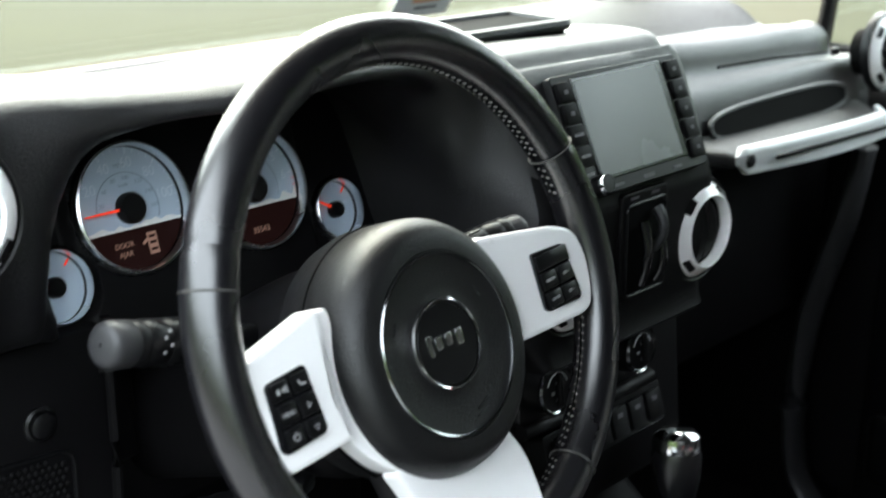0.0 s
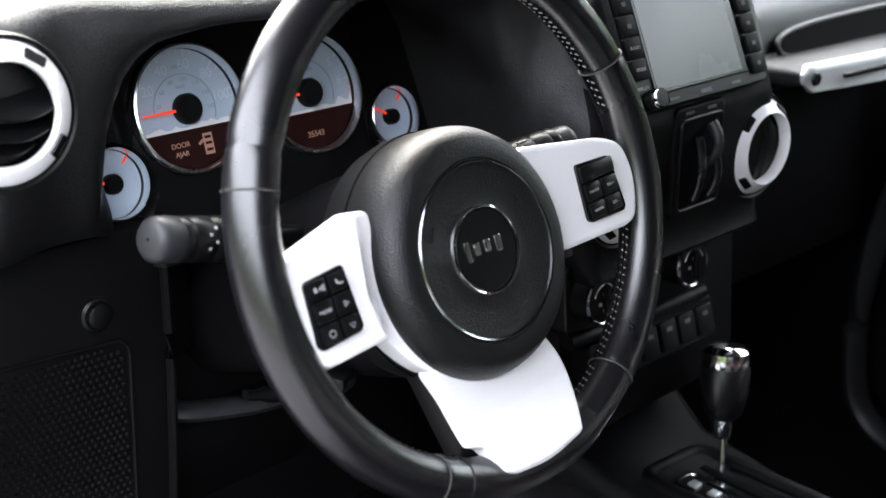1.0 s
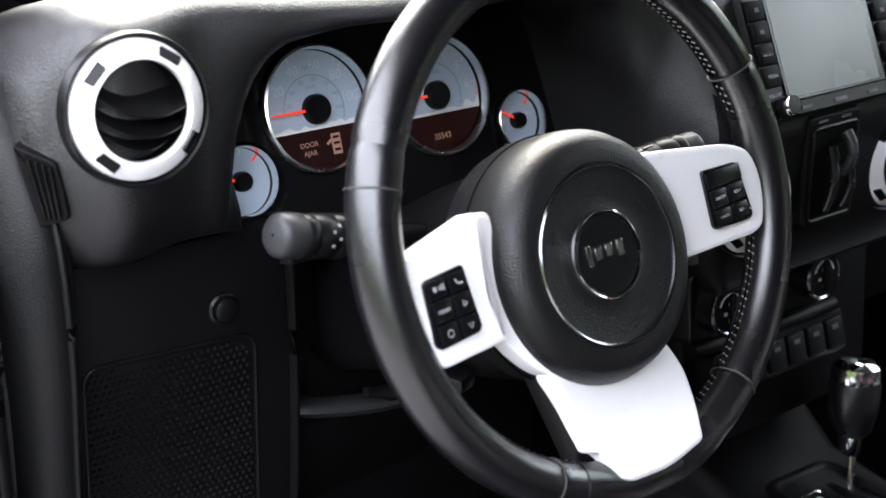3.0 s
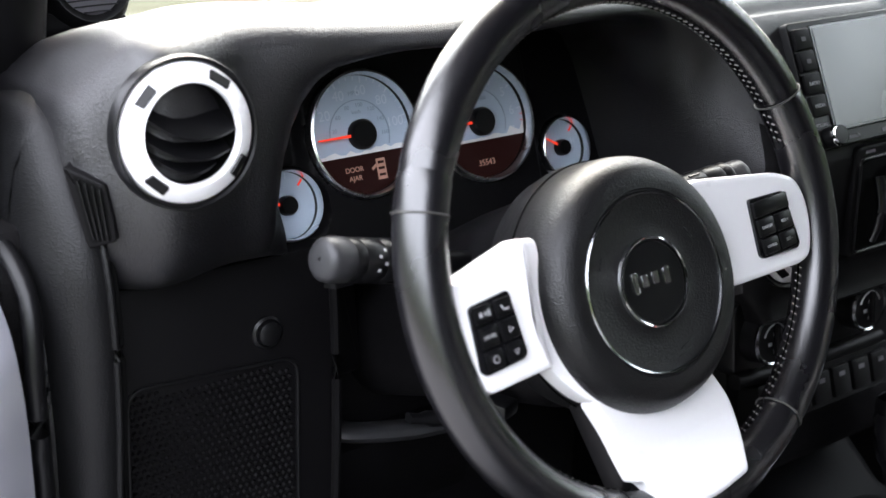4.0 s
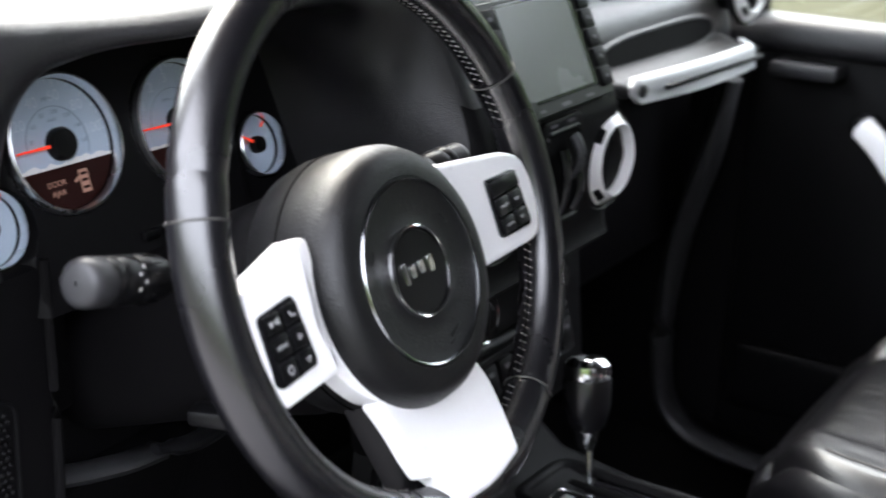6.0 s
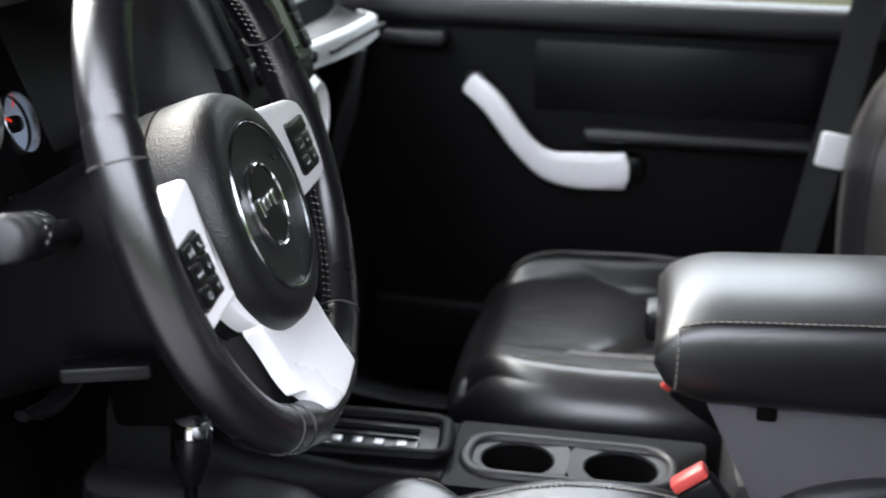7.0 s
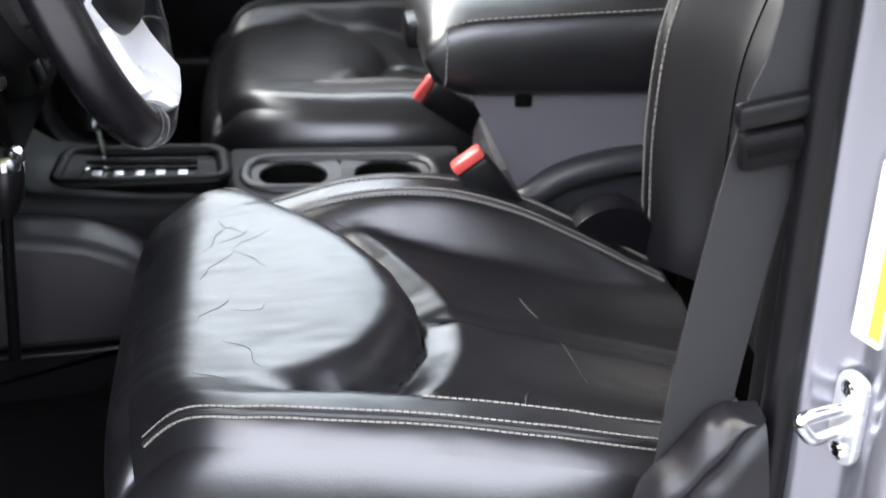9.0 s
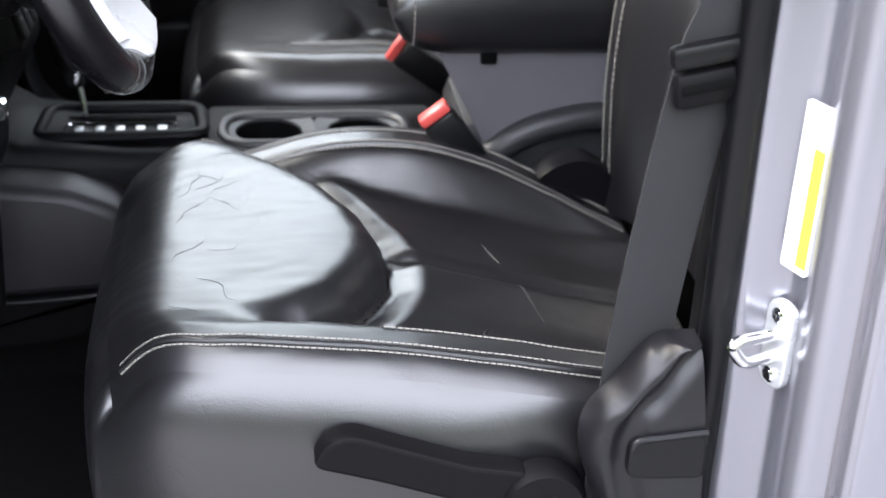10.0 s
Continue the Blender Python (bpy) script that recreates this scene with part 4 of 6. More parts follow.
    text("dial_number", "H", 0.006, Matrix.Translation((0.015, 0.004, -0.0090)), M_DIALWHITE, s, 0.0001, True)
    s = build_gauge((-0.4905, 0.238, 1.2555), 0.0265, small, "fuel_gauge", "small round fuel gauge with pale blue dial", 165, None, 0.0075)


build_gauges()

# ---- things on and around the dashboard ----
def build_end_cap():
    """The side trim at the driver's end of the dashboard with its slotted outlet."""
    t = thing("side_trim", (-0.68, 0.25, 0.9), "black grained trim at the end of the dashboard with a slotted outlet", "side trim")
    edge = smooth_path([(0.335, 1.340, 0), (0.305, 1.349, 0), (0.268, 1.3535, 0), (0.236, 1.347, 0), (0.217, 1.328, 0), (0.2005, 1.307, 0), (0.183, 1.269, 0), (0.1772, 1.231, 0), (0.178, 1.17, 0), (0.1879, 1.10, 0), (0.20, 1.0, 0), (0.215, 0.85, 0)], 7)
    secs = []
    for k, p in enumerate(edge):
        q = edge[min(k + 1, len(edge) - 1)] - edge[max(k - 1, 0)]
        n_ = Vector((q.y, -q.x, 0)).normalized()                 # into the panel, away from its edge
        if n_.x < 0 and p.y < 1.34:
            n_ = -n_
        if p.y >= 1.34:
            n_ = Vector((0.25, -1, 0)).normalized()
        secs.append([(x, p.x + n_.x * d_, p.y + n_.y * d_) for x, d_ in ((-0.648, 0.016), (-0.652, 0.004), (-0.659, -0.0025), (-0.668, -0.003), (-0.677, 0.001), (-0.684, 0.009), (-0.690, 0.024), (-0.694, 0.050), (-0.696, 0.085))])
    part("panel", loft(secs, closed=False), M_SIDE, t, "grained rounded panel", sharp=80)
    part("seam", tube([Vector((-0.6515, p.x + 0.0035, p.y)) for p in edge], 0.0024, 6), M_VOID, t)
    part("lip", tube([Vector((-0.6575, p.x - 0.0020, p.y + 0.0005)) for p in edge], 0.0026, 8), M_SIDE, t)
    groove = smooth_path([(-0.6935, 0.252, 1.27), (-0.6915, 0.228, 1.255), (-0.690, 0.214, 1.22), (-0.690, 0.212, 1.15), (-0.6905, 0.222, 1.05), (-0.691, 0.235, 0.9)], 6)
    part("pressed_groove", tube(groove, 0.0045, 8), M_DASH, t)
    # slotted outlet in the corner between trim and vent pod
    o = thing("demister_outlet", (-0.66, 0.166, 1.27), "slotted black demister outlet", "air outlet")
    fr = Matrix(((0.77, 0, -0.64, -0.645), (-0.64, 0, -0.77, 0.172), (0, 1, 0, 1.300), (0, 0, 0, 1)))
    poly = rounded([(-0.0357, 0.0280), (-0.0094, 0.0166), (-0.0060, -0.004), (-0.0045, -0.0202), (-0.0233, -0.0257), (-0.0290, -0.002)], 0.003, 4)
    part("frame", prism(poly, -0.01, 0.0065, 0.0016, fr), M_PANEL, o)
    inner = rounded([(-0.0290, 0.0222), (-0.0114, 0.0142), (-0.0078, -0.0185), (-0.0208, -0.0216), (-0.0246, -0.002)], 0.002, 3)
    # flat near-black plate gives the shade behind the slats; nothing is cut out
    part("shade_plate", prism(inner, 0.0062, 0.0069, 0.0002, fr), M_VOID, o)
    for k in range(4):
        x = -0.0222 + 0.0037 * k
        part("slat", _moved(bx((x, 0.0006 - 0.0010 * k, 0.0078), (0.0011, 0.0385 - 0.0016 * k, 0.003), 0.0004, (0, 0, 11 - 2.0 * k)), fr), M_SMOOTH, o)


build_end_cap()


def build_pillars():
    a = bx((-0.735, 0.30, 1.03), (0.07, 0.10, 0.76), 0.01)
    tube([(-0.665, 0.385, 1.30), (-0.662, 0.345, 1.45), (-0.65, 0.235, 1.84)], 0.046, 16, bm=a)
    structure(part("pillar_front", a, M_PANEL), "black windscreen pillar trim", "pillar")
    # silver hinge post of the open door
    h = thing("hinge_post", (-0.74, 0.28, 0.65), "silver painted hinge post with bolts and seam folds", "body panel")
    m = Matrix(((0, 0, -1, -0.718), (1, 0, 0, 0.004), (0, 1, 0, 0), (0, 0, 0, 1)))
    outer = rounded([(0.186, 0.6), (0.170, 1.18), (0.184, 1.232), (0.230, 1.260), (0.45, 1.272), (0.45, 0.6)], [0.01, 0.03, 0.03, 0.03, 0.01, 0.01], 6)
    part("panel", prism(outer, 0, 0.04, 0.008, m), M_BODY, h)
    inner = rounded([(0.206, 0.62), (0.192, 1.17), (0.204, 1.214), (0.240, 1.240), (0.44, 1.252), (0.44, 0.62)], [0.01, 0.03, 0.03, 0.03, 0.01, 0.01], 6)
    part("fold", tube([m @ Vector((p.x, p.y, 0.041)) for p in inner], 0.004, 8, closed=True), M_BODY, h)
    for y, z in ((0.228, 1.150), (0.240, 1.105), (0.222, 1.055)):
        part("bolt", lathe([(0.006, 0), (0.006, 0.003), (0.004, 0.005), (0.0005, 0.005)], 6, m @ Matrix.Translation((y, z, 0.04))), M_BODY, h)
    part("seal", tube(smooth_path([(-0.707, 0.198, 0.7), (-0.707, 0.194, 0.85), (-0.707, 0.191, 1.0), (-0.707, 0.189, 1.10), (-0.707, 0.188, 1.18), (-0.701, 0.202, 1.244), (-0.704, 0.246, 1.274), (-0.706, 0.28, 1.283), (-0.708, 0.32, 1.286)], 6), 0.0065, 12), M_SMOOTH, h, "black rubber door seal")
    # tweeter pod on the dash corner
    t = thing("tweeter", (-0.60, 0.41, 1.36), "black round tweeter speaker in a corner pod", "speaker")
    f = ring_frame((-0.575, 0.375, 1.407), (0.05, -0.93, 0.35))
    part("pod", lathe([(0.044, -0.05), (0.04, -0.02), (0.033, 0.0), (0.030, 0.003), (0.026, 0.001)], 36, f), M_PANEL, t)
    part("pod_foot", bx((-0.59, 0.40, 1.375), (0.09, 0.06, 0.03), 0.012), M_PANEL, t)
    part("mesh_cover", lathe([(0.026, 0.0005), (0.018, 0.003), (0.0005, 0.004)], 32, f), M_BINGREY, t, "fine grey mesh cover")
    for i in range(-5, 6):
        w_ = math.sqrt(max(0, 0.025 ** 2 - (i * 0.0045) ** 2))
        part("mesh_wire", tube([f @ Vector((-w_, i * 0.0045, 0.003)), f @ Vector((0, i * 0.0045, 0.0045)), f @ Vector((w_, i * 0.0045, 0.003))], 0.0006, 5), M_SMOOTH, t)


build_pillars()


# ---- centre stack ----
STACK = Matrix.Translation((-0.003, 0.1015, 1.3175)) @ pose(0, 0, 0, 90 - 25.0, 0, 0)


def build_head_unit():
    h = thing("head_unit", STACK, "black touchscreen radio with side keys and a chrome knob", "radio")
    part("body", prism(rounded([(-0.094, -0.053), (0.094, -0.053), (0.094, 0.053), (-0.094, 0.053)], 0.004), -0.02, 0.004, 0.0015), M_SMOOTH, h, local=True)
    part("screen_frame", prism(rounded([(-0.069, -0.041), (0.066, -0.041), (0.066, 0.049), (-0.069, 0.049)], 0.002), 0.003, 0.0056, 0.001), M_GLOSSBLK, h, local=True)
    part("screen", prism(rounded([(-0.066, -0.038), (0.057, -0.038), (0.057, 0.046), (-0.066, 0.046)], 0.001), 0.005, 0.0062, 0.0002), M_SCREEN, h, "switched-off screen with the sky's reflection put in as grey", local=True)
    for s in (-1, 1):
        for i, word in enumerate(("", "", "RADIO", "MEDIA", "VOLUME")):
            y = 0.038 - 0.0185 * i
            if s < 0 and i == 4:
                continue
            k = part("key", bx((s * 0.0815, y, 0.0055), (0.0195, 0.0172, 0.005), 0.001), M_PANEL, h, local=True)
            if s < 0 and word:
                text("key_print", word, 0.0042, Matrix.Translation((s * 0.0815, y, 0.0081)), M_KEYPRINT, k, 0.0001, True)
            elif i < 3 or s > 0:
                part("key_print", bx((s * 0.0815, y, 0.0081), (0.005, 0.0035, 0.0003), 0), M_BINGREY, k, local=True)
    text("key_print", "VOLUME", 0.004, Matrix.Translation((-0.0805, -0.033, 0.0042)), M_KEYPRINT, h, 0.0002, True)
    k = part("volume_knob", lathe([(0.0085, 0.003), (0.0085, 0.014), (0.0075, 0.017), (0.0005, 0.0172)], 28, Matrix.Translation((-0.0755, -0.044, 0))), M_SMOOTH, h, "black knob with a chrome rim", local=True)
    part("knob_rim", lathe([(0.0088, 0.012), (0.0092, 0.0145), (0.008, 0.017)], 28, Matrix.Translation((-0.0755, -0.044, 0)), caps=False), M_CHROME, k, local=True)
    part("brand_bar", bx((0.0, -0.0475, 0.0045), (0.016, 0.0035, 0.0006), 0), M_BINGREY, h, local=True)
    part("print_bar", bx((-0.045, -0.0475, 0.0045), (0.014, 0.0025, 0.0006), 0), M_BINGREY, h, local=True)
    part("print_bar", bx((0.045, -0.0475, 0.0045), (0.014, 0.0025, 0.0006), 0), M_BINGREY, h, local=True)


build_head_unit()


def build_stack():
    s = thing("toggle_console", (0.0, 0.08, 1.2), "black centre panel with a tall switch pocket shaded by a flat plate", "switch panel")
    m = Matrix(((1, 0, 0, -0.008), (0, 0.05, -1, 0.079), (0, 1, 0.05, 1.217), (0, 0, 0, 1)))
    part("frame", prism(rounded([(-0.038, -0.05), (0.034, -0.05), (0.038, 0.048), (-0.034, 0.048)], 0.008), -0.02, 0.004, 0.003, m), M_PANEL, s)
    # pocket is a flat near-black plate that paints its inner shade
    part("pocket", prism(rounded([(-0.029, -0.042), (0.027, -0.042), (0.030, 0.035), (-0.026, 0.035)], 0.006), 0.003, 0.0046, 0.0004, m), M_VOID, s)
    part("frame_ridge", tube([m @ Vector((p.x, p.y, 0.0045)) for p in rounded([(-0.031, -0.044), (0.029, -0.044), (0.032, 0.037), (-0.028, 0.037)], 0.006)], 0.0015, 6, closed=True), M_SMOOTH, s)
    for x in (-0.016, 0.016):
        part("print_bar", _moved(bx((x, 0.0425, 0.0042), (0.012, 0.0025, 0.0005), 0), m), M_BINGREY, s)
    for x, y0, y1, out_, mat in ((0.008, -0.006, 0.030, 0.013, M_KNOB), (-0.010, -0.036, 0.020, 0.009, M_GLOSSBLK), (0.012, -0.036, 0.004, 0.010, M_GLOSSBLK)):
        bow = [m @ Vector((x + 0.003 * math.sin(2 * t), y0 + (y1 - y0) * t, 0.004 + out_ * math.sin(math.pi * (0.12 + 0.76 * t)))) for t in lin(0, 1, 14)]
        part("lever", tube(bow, [0.0040 + 0.0012 * t for t in lin(0, 1, 14)], 12), mat, s, "curved glossy toggle lever")
    c = thing("climate_panel", (0.0, 0.11, 1.08), "black climate control panel with chrome-rimmed dials", "climate control")
    m = Matrix(((1, 0, 0, 0.013), (0, 0.10, -0.995, 0.106), (0, 0.995, 0.10, 1.106), (0, 0, 0, 1)))
    part("plate", prism(rounded([(-0.158, -0.033), (0.036, -0.033), (0.036, 0.033), (-0.158, 0.033)], 0.01), -0.03, 0.004, 0.003, m), M_SMOOTH, c)
    for x in (-0.128, 0.0):
        q = m @ Matrix.Translation((x, 0, 0.004))
        k = part("dial", lathe([(0.024, 0), (0.0225, 0.016), (0.020, 0.018), (0.0005, 0.018)], 36, q), M_SMOOTH, c)
        part("dial_rim", lathe([(0.0225, 0.014), (0.0235, 0.017), (0.0215, 0.019), (0.020, 0.018)], 36, q, caps=False), M_DARKCHROME, k, "chrome dial rim")
        part("dial_mark", tube([q @ Vector((0.014 * math.cos(a), 0.014 * math.sin(a), 0.0183)) for a in lin(0.3, 2.8, 14)], 0.0008, 5), M_KEYPRINT, k)
        for dx, dy in ((-0.006, -0.003), (0.006, -0.003), (0.0, 0.005), (0, -0.010)):
            part("dial_print", _moved(bx((dx, dy, 0.0182), (0.004, 0.003, 0.0004), 0), q), M_KEYPRINT, k)
        part("dial_grip", _moved(bx((0.0, 0, 0.021), (0.005, 0.03, 0.006), 0.002), q), M_PANEL, k)
    part("lower_lip", tube(smooth_path([m @ Vector((x, -0.034 - 0.006 * (1 - (x / 0.16) ** 2), 0.006)) for x in lin(-0.16, 0.036, 9)], 4), 0.007, 10), M_PANEL, c)
    r = thing("switch_row", (0.0, 0.09, 1.0), "row of small black rocker switches", "switches")
    m = Matrix(((1, 0, 0, 0.0), (0, 0.30, -0.954, 0.092), (0, 0.954, 0.30, 1.043), (0, 0, 0, 1)))
    part("plate", prism(rounded([(-0.12, -0.022), (0.062, -0.022), (0.062, 0.018), (-0.12, 0.018)], 0.006), -0.04, 0.003, 0.002, m), M_PANEL, r)
    for i in range(6):
        k = part("rocker", _moved(bx((-0.098 + 0.028 * i, -0.002, 0.005), (0.024, 0.028, 0.006), 0.002), m), M_PANEL, r)
        part("rocker_print", _moved(bx((-0.098 + 0.028 * i, 0.004, 0.0083), (0.008, 0.004, 0.0004), 0), m), M_BINGREY, k)


build_stack()


def build_passenger_dash():
    # long grab handle in front of an open storage recess
    g = thing("grab_handle", (0.42, 0.15, 1.23), "pale silver dashboard grab handle with dark bolt heads", "grab handle")
    bar = []
    for x in lin(0.232, 0.625, 40):
        t = (x - 0.232) / 0.393
        y = 0.128 + 0.025 * sstep(0.85, 1, t) - 0.012 * math.sin(math.pi * t)
        h = 0.0135 + 0.0015 * math.sin(math.pi * t)
        z = 1.239 - 0.012 * t
        e = min(1.0, min(t, 1 - t) / 0.02 + 0.35)
        lean = 0.004 * e
        bar.append([(x, y - 0.0045 + 0.0055 * e * math.copysign(abs(math.cos(a)) ** 0.4, math.cos(a)) + lean * math.sin(a), z + h * e * math.copysign(abs(math.sin(a)) ** 0.4, math.sin(a))) for a in lin(0, 2 * math.pi, 33)[:-1]])
    part("bar", loft(bar), M_HANDLE, g, "pale silver bar")
    part("bar_groove", bx((0.43, 0.1065, 1.2335), (0.29, 0.005, 0.005), 0.0015, (0, 1.75, 0)), M_PANEL, g)
    for x in (0.246, 0.606):
        part("bolt_head", lathe([(0.0075, 0), (0.0075, 0.003), (0.006, 0.004), (0.0005, 0.003)], 6, ring_frame((x, 0.117 if x < 0.4 else 0.128, 1.239 if x < 0.4 else 1.2275), (0, -1, 0))), M_SMOOTH, g)
    s = thing("storage_recess", (0.42, 0.2, 1.26), "storage recess above the grab handle, its shade a flat black plate", "recess")
    m = Matrix(((1, 0, 0, 0.43), (0, 0.35, -0.94, 0.182), (0, 0.94, 0.35, 1.256), (0, 0, 0, 1)))
    ell = [(0.155 * math.copysign(abs(math.cos(a)) ** 0.6, math.cos(a)), 0.0165 * math.copysign(abs(math.sin(a)) ** 0.7, math.sin(a))) for a in lin(0, 2 * math.pi, 49)[:-1]]
    # no hollow here: a flat near-black plate paints the recess's shade
    part("shade_plate", prism(ell, 0.0, 0.004, 0.0005, m), M_VOID, s)
    part("lip", tube([m @ Vector((x * 1.02, y * 1.08, 0.002)) for x, y in ell], 0.0032, 8, closed=True), M_DASH, s, "rolled vinyl lip")
    ledge = []
    for x in lin(0.205, 0.645, 45):
        t = (x - 0.232) / 0.393
        e = math.sqrt(max(0.02, min(1.0, min(x - 0.205, 0.645 - x) / 0.03)))
        dz, front = -0.008 * t, 0.128 + 0.022 * sstep(0.85, 1, t) - 0.010 * math.sin(math.pi * max(0, min(1, t)))
        sec = [(0.215, 1.251), (0.186, 1.250), (0.170, 1.249), (front + 0.012, 1.2455), (front + 0.004, 1.242), (front - 0.001, 1.237), (front - 0.001, 1.231), (front + 0.020, 1.226), (0.215, 1.222)]
        ledge.append([(x, 0.215 + (y - 0.215) * e, z + dz) for y, z in sec])
    part("ledge", loft(ledge), M_SIDE, s, "smooth vinyl ledge", sharp=50)
    l = thing("trim_seam", (0.47, 0.2, 1.31), "thin dark seam line with a small square plug", "seam")
    part("line", tube([(0.335, 0.2135, 1.313), (0.46, 0.2135, 1.309), (0.60, 0.2145, 1.300)], 0.0018, 6), M_VOID, l)
    part("plug", bx((0.615, 0.212, 1.300), (0.012, 0.008, 0.010), 0.002), M_SMOOTH, l)
    # passenger-side footwell trim, a curved sill edge
    t = thing("door_sill_trim", (0.62, 0.1, 0.65), "dark curved sill trim beside the passenger footwell", "sill trim")
    edge = smooth_path([(0.60, 0.15, 1.19), (0.60, 0.165, 1.10), (0.61, 0.205, 0.95), (0.61, 0.215, 0.80), (0.61, 0.19, 0.70), (0.61, 0.10, 0.665), (0.61, -0.1, 0.66), (0.61, -0.4, 0.66)], 8)
    part("edge", tube(edge, 0.022, 12, flat=0.6), M_KNOB, t)
    part("fill", sheet(lambda i, v: edge[int(i)] + Vector((0.09 * v, 0.03 * v, -0.02 * v)), lin(0, len(edge) - 1, len(edge)), (0, 0.5, 1), (0.004, 0, 0.002)), M_PANEL, t)


build_passenger_dash()


def build_dash_top():
    t = thing("dash_tray", (-0.03, 0.22, 1.39), "tray on the dashboard top, its shaded hollow a flat black plate", "tray")
    out = rounded([(-0.16, 0.20), (0.03, 0.195), (0.035, 0.27), (-0.155, 0.275)], 0.012, 5)
    z = 1.392
    part("rim", tube([(p.x, p.y, z) for p in out], 0.006, 8, closed=True), M_DASH, t)
    # tray depth is only hinted by a flat near-black plate as shade
    part("well", prism(out, z - 0.012, z + 0.0012, 0.0005), M_VOID, t)
    s = thing("windscreen_sticker", (0.25, 0.57, 1.36), "pale printed sticker on the windscreen glass", "sticker")
    d = Vector((0, -0.36, 0.505)).normalized()
    m = Matrix(((1, d.x, 0, 0.25), (0, d.y, -0.81, 0.572), (0, d.z, -0.58, 1.366), (0, 0, 0, 1)))
    part("paper", prism(rounded([(-0.052, -0.032), (0.052, -0.032), (0.052, 0.032), (-0.052, 0.032)], 0.003), 0, 0.0012, 0.0003, m), M_STICKER, s)
    for k in range(4):
        part("print_bar", _moved(bx((-0.006 + 0.004 * k, 0.018 - 0.012 * k, 0.0013), (0.07 - 0.01 * k, 0.004, 0.0006), 0), m), M_BINGREY if k % 2 else M_AMBER, s)
    for x, y in ((-0.12, 0.56), (0.52, 0.55)):
        w = thing("windscreen_wiper", (x, y + 0.1, 1.32), "black windscreen wiper arm", "wiper")
        part("pivot", lathe([(0.016, -0.01), (0.016, 0.008), (0.01, 0.014), (0.0005, 0.015)], 20, Matrix.Translation((x, y + 0.1, 1.30))), M_SMOOTH, w)
        part("arm", tube([(x, y + 0.1, 1.312), (x + 0.15, y + 0.09, 1.312), (x + 0.4, y + 0.08, 1.310)], 0.005, 8), M_SMOOTH, w)


build_dash_top()


def build_footwell():
    c = thing("column_cover", (-0.46, 0.14, 1.18), "black lower column cover with a release lever", "column cover")
    m = Matrix(((0.9, 0, 0.43, -0.49), (0.43, 0, -0.9, 0.215), (0, 1, 0, 1.165), (0, 0, 0, 1)))
    part("panel", prism(rounded([(0.02, -0.05), (0.068, -0.06), (0.058, 0.045), (0.045, 0.065), (0.02, 0.06)], 0.008), -0.02, 0.004, 0.004, m), M_PANEL, c)
    part("lever", tube(smooth_path([(-0.46, 0.13, 1.118), (-0.43, 0.125, 1.112), (-0.395, 0.125, 1.115), (-0.385, 0.13, 1.122)], 5), [0.006] * 3 + [0.009] * 12 + [0.006], 10, flat=0.6), M_SMOOTH, c, "black release lever")
    k = thing("knee_bolster", (-0.44, 0.2, 1.05), "black knee bolster with a shallow shelf lip", "knee bolster")
    part("lip", tube(smooth_path([(-0.445, 0.262, 1.050), (-0.43, 0.250, 1.046), (-0.38, 0.245, 1.036), (-0.34, 0.25, 1.028)], 6), 0.013, 12, flat=0.6), M_KNOB, k)
    part("face", bx((-0.385, 0.285, 0.985), (0.2, 0.04, 0.1), 0.012, (15, 0, 0)), M_PANEL, k)
    for n_, x, zz, w_ in (("brake_pedal", -0.36, 0.82, 0.09), ("accelerator_pedal", -0.22, 0.80, 0.05)):
        p = thing(n_, (x, 0.3, 0.75), "black rubber pedal in the dark footwell", "pedal")
        part("pad", bx((x, 0.25, zz), (w_, 0.02, 0.07), 0.006, (-30, 0, 0)), M_SMOOTH, p)
        part("arm", tube([(x, 0.265, zz), (x, 0.34, zz + 0.12), (x, 0.38, 1.1)], 0.009, 8), M_SMOOTH, p)


build_footwell()

# ---- seats ----
CUSH_W, CUSH_D = 0.240, 0.50


PAD = ((1.10, -0.12), (1.02, 0.10), (0.84, 0.20), (0.60, 0.29), (0.36, 0.375), (0.14, 0.435), (-0.05, 0.46), (-0.22, 0.455), (-0.38, 0.425), (-0.52, 0.385),
       (-0.64, 0.32), (-0.74, 0.22), (-0.84, 0.08), (-0.92, -0.12))
RIDGE_OUT = ((-0.1, 0.0), (0.0, 0.026), (0.08, 0.054), (0.16, 0.063), (0.24, 0.065), (0.39, 0.059), (0.56, 0.046), (0.73, 0.030), (1.0, 0.004))
RIDGE_IN = ((-0.1, -0.03), (0.0, -0.005), (0.12, 0.016), (0.24, 0.034), (0.356, 0.049), (0.464, 0.053), (0.574, 0.048), (0.686, 0.031), (0.80, 0.004), (0.924, -0.030), (1.0, -0.05))
MIDDLE = ((-0.1, 0.0), (0.2, 0.010), (0.33, 0.014), (0.45, 0.006), (0.6, -0.012), (0.87, -0.042), (1.0, -0.055))


BACK = ((0.0, -0.560), (0.08, -0.557), (0.173, -0.553), (0.265, -0.552), (0.352, -0.555), (0.418, -0.564), (0.49, -0.580), (0.577, -0.611), (0.696, -0.668), (1.0, -0.82))


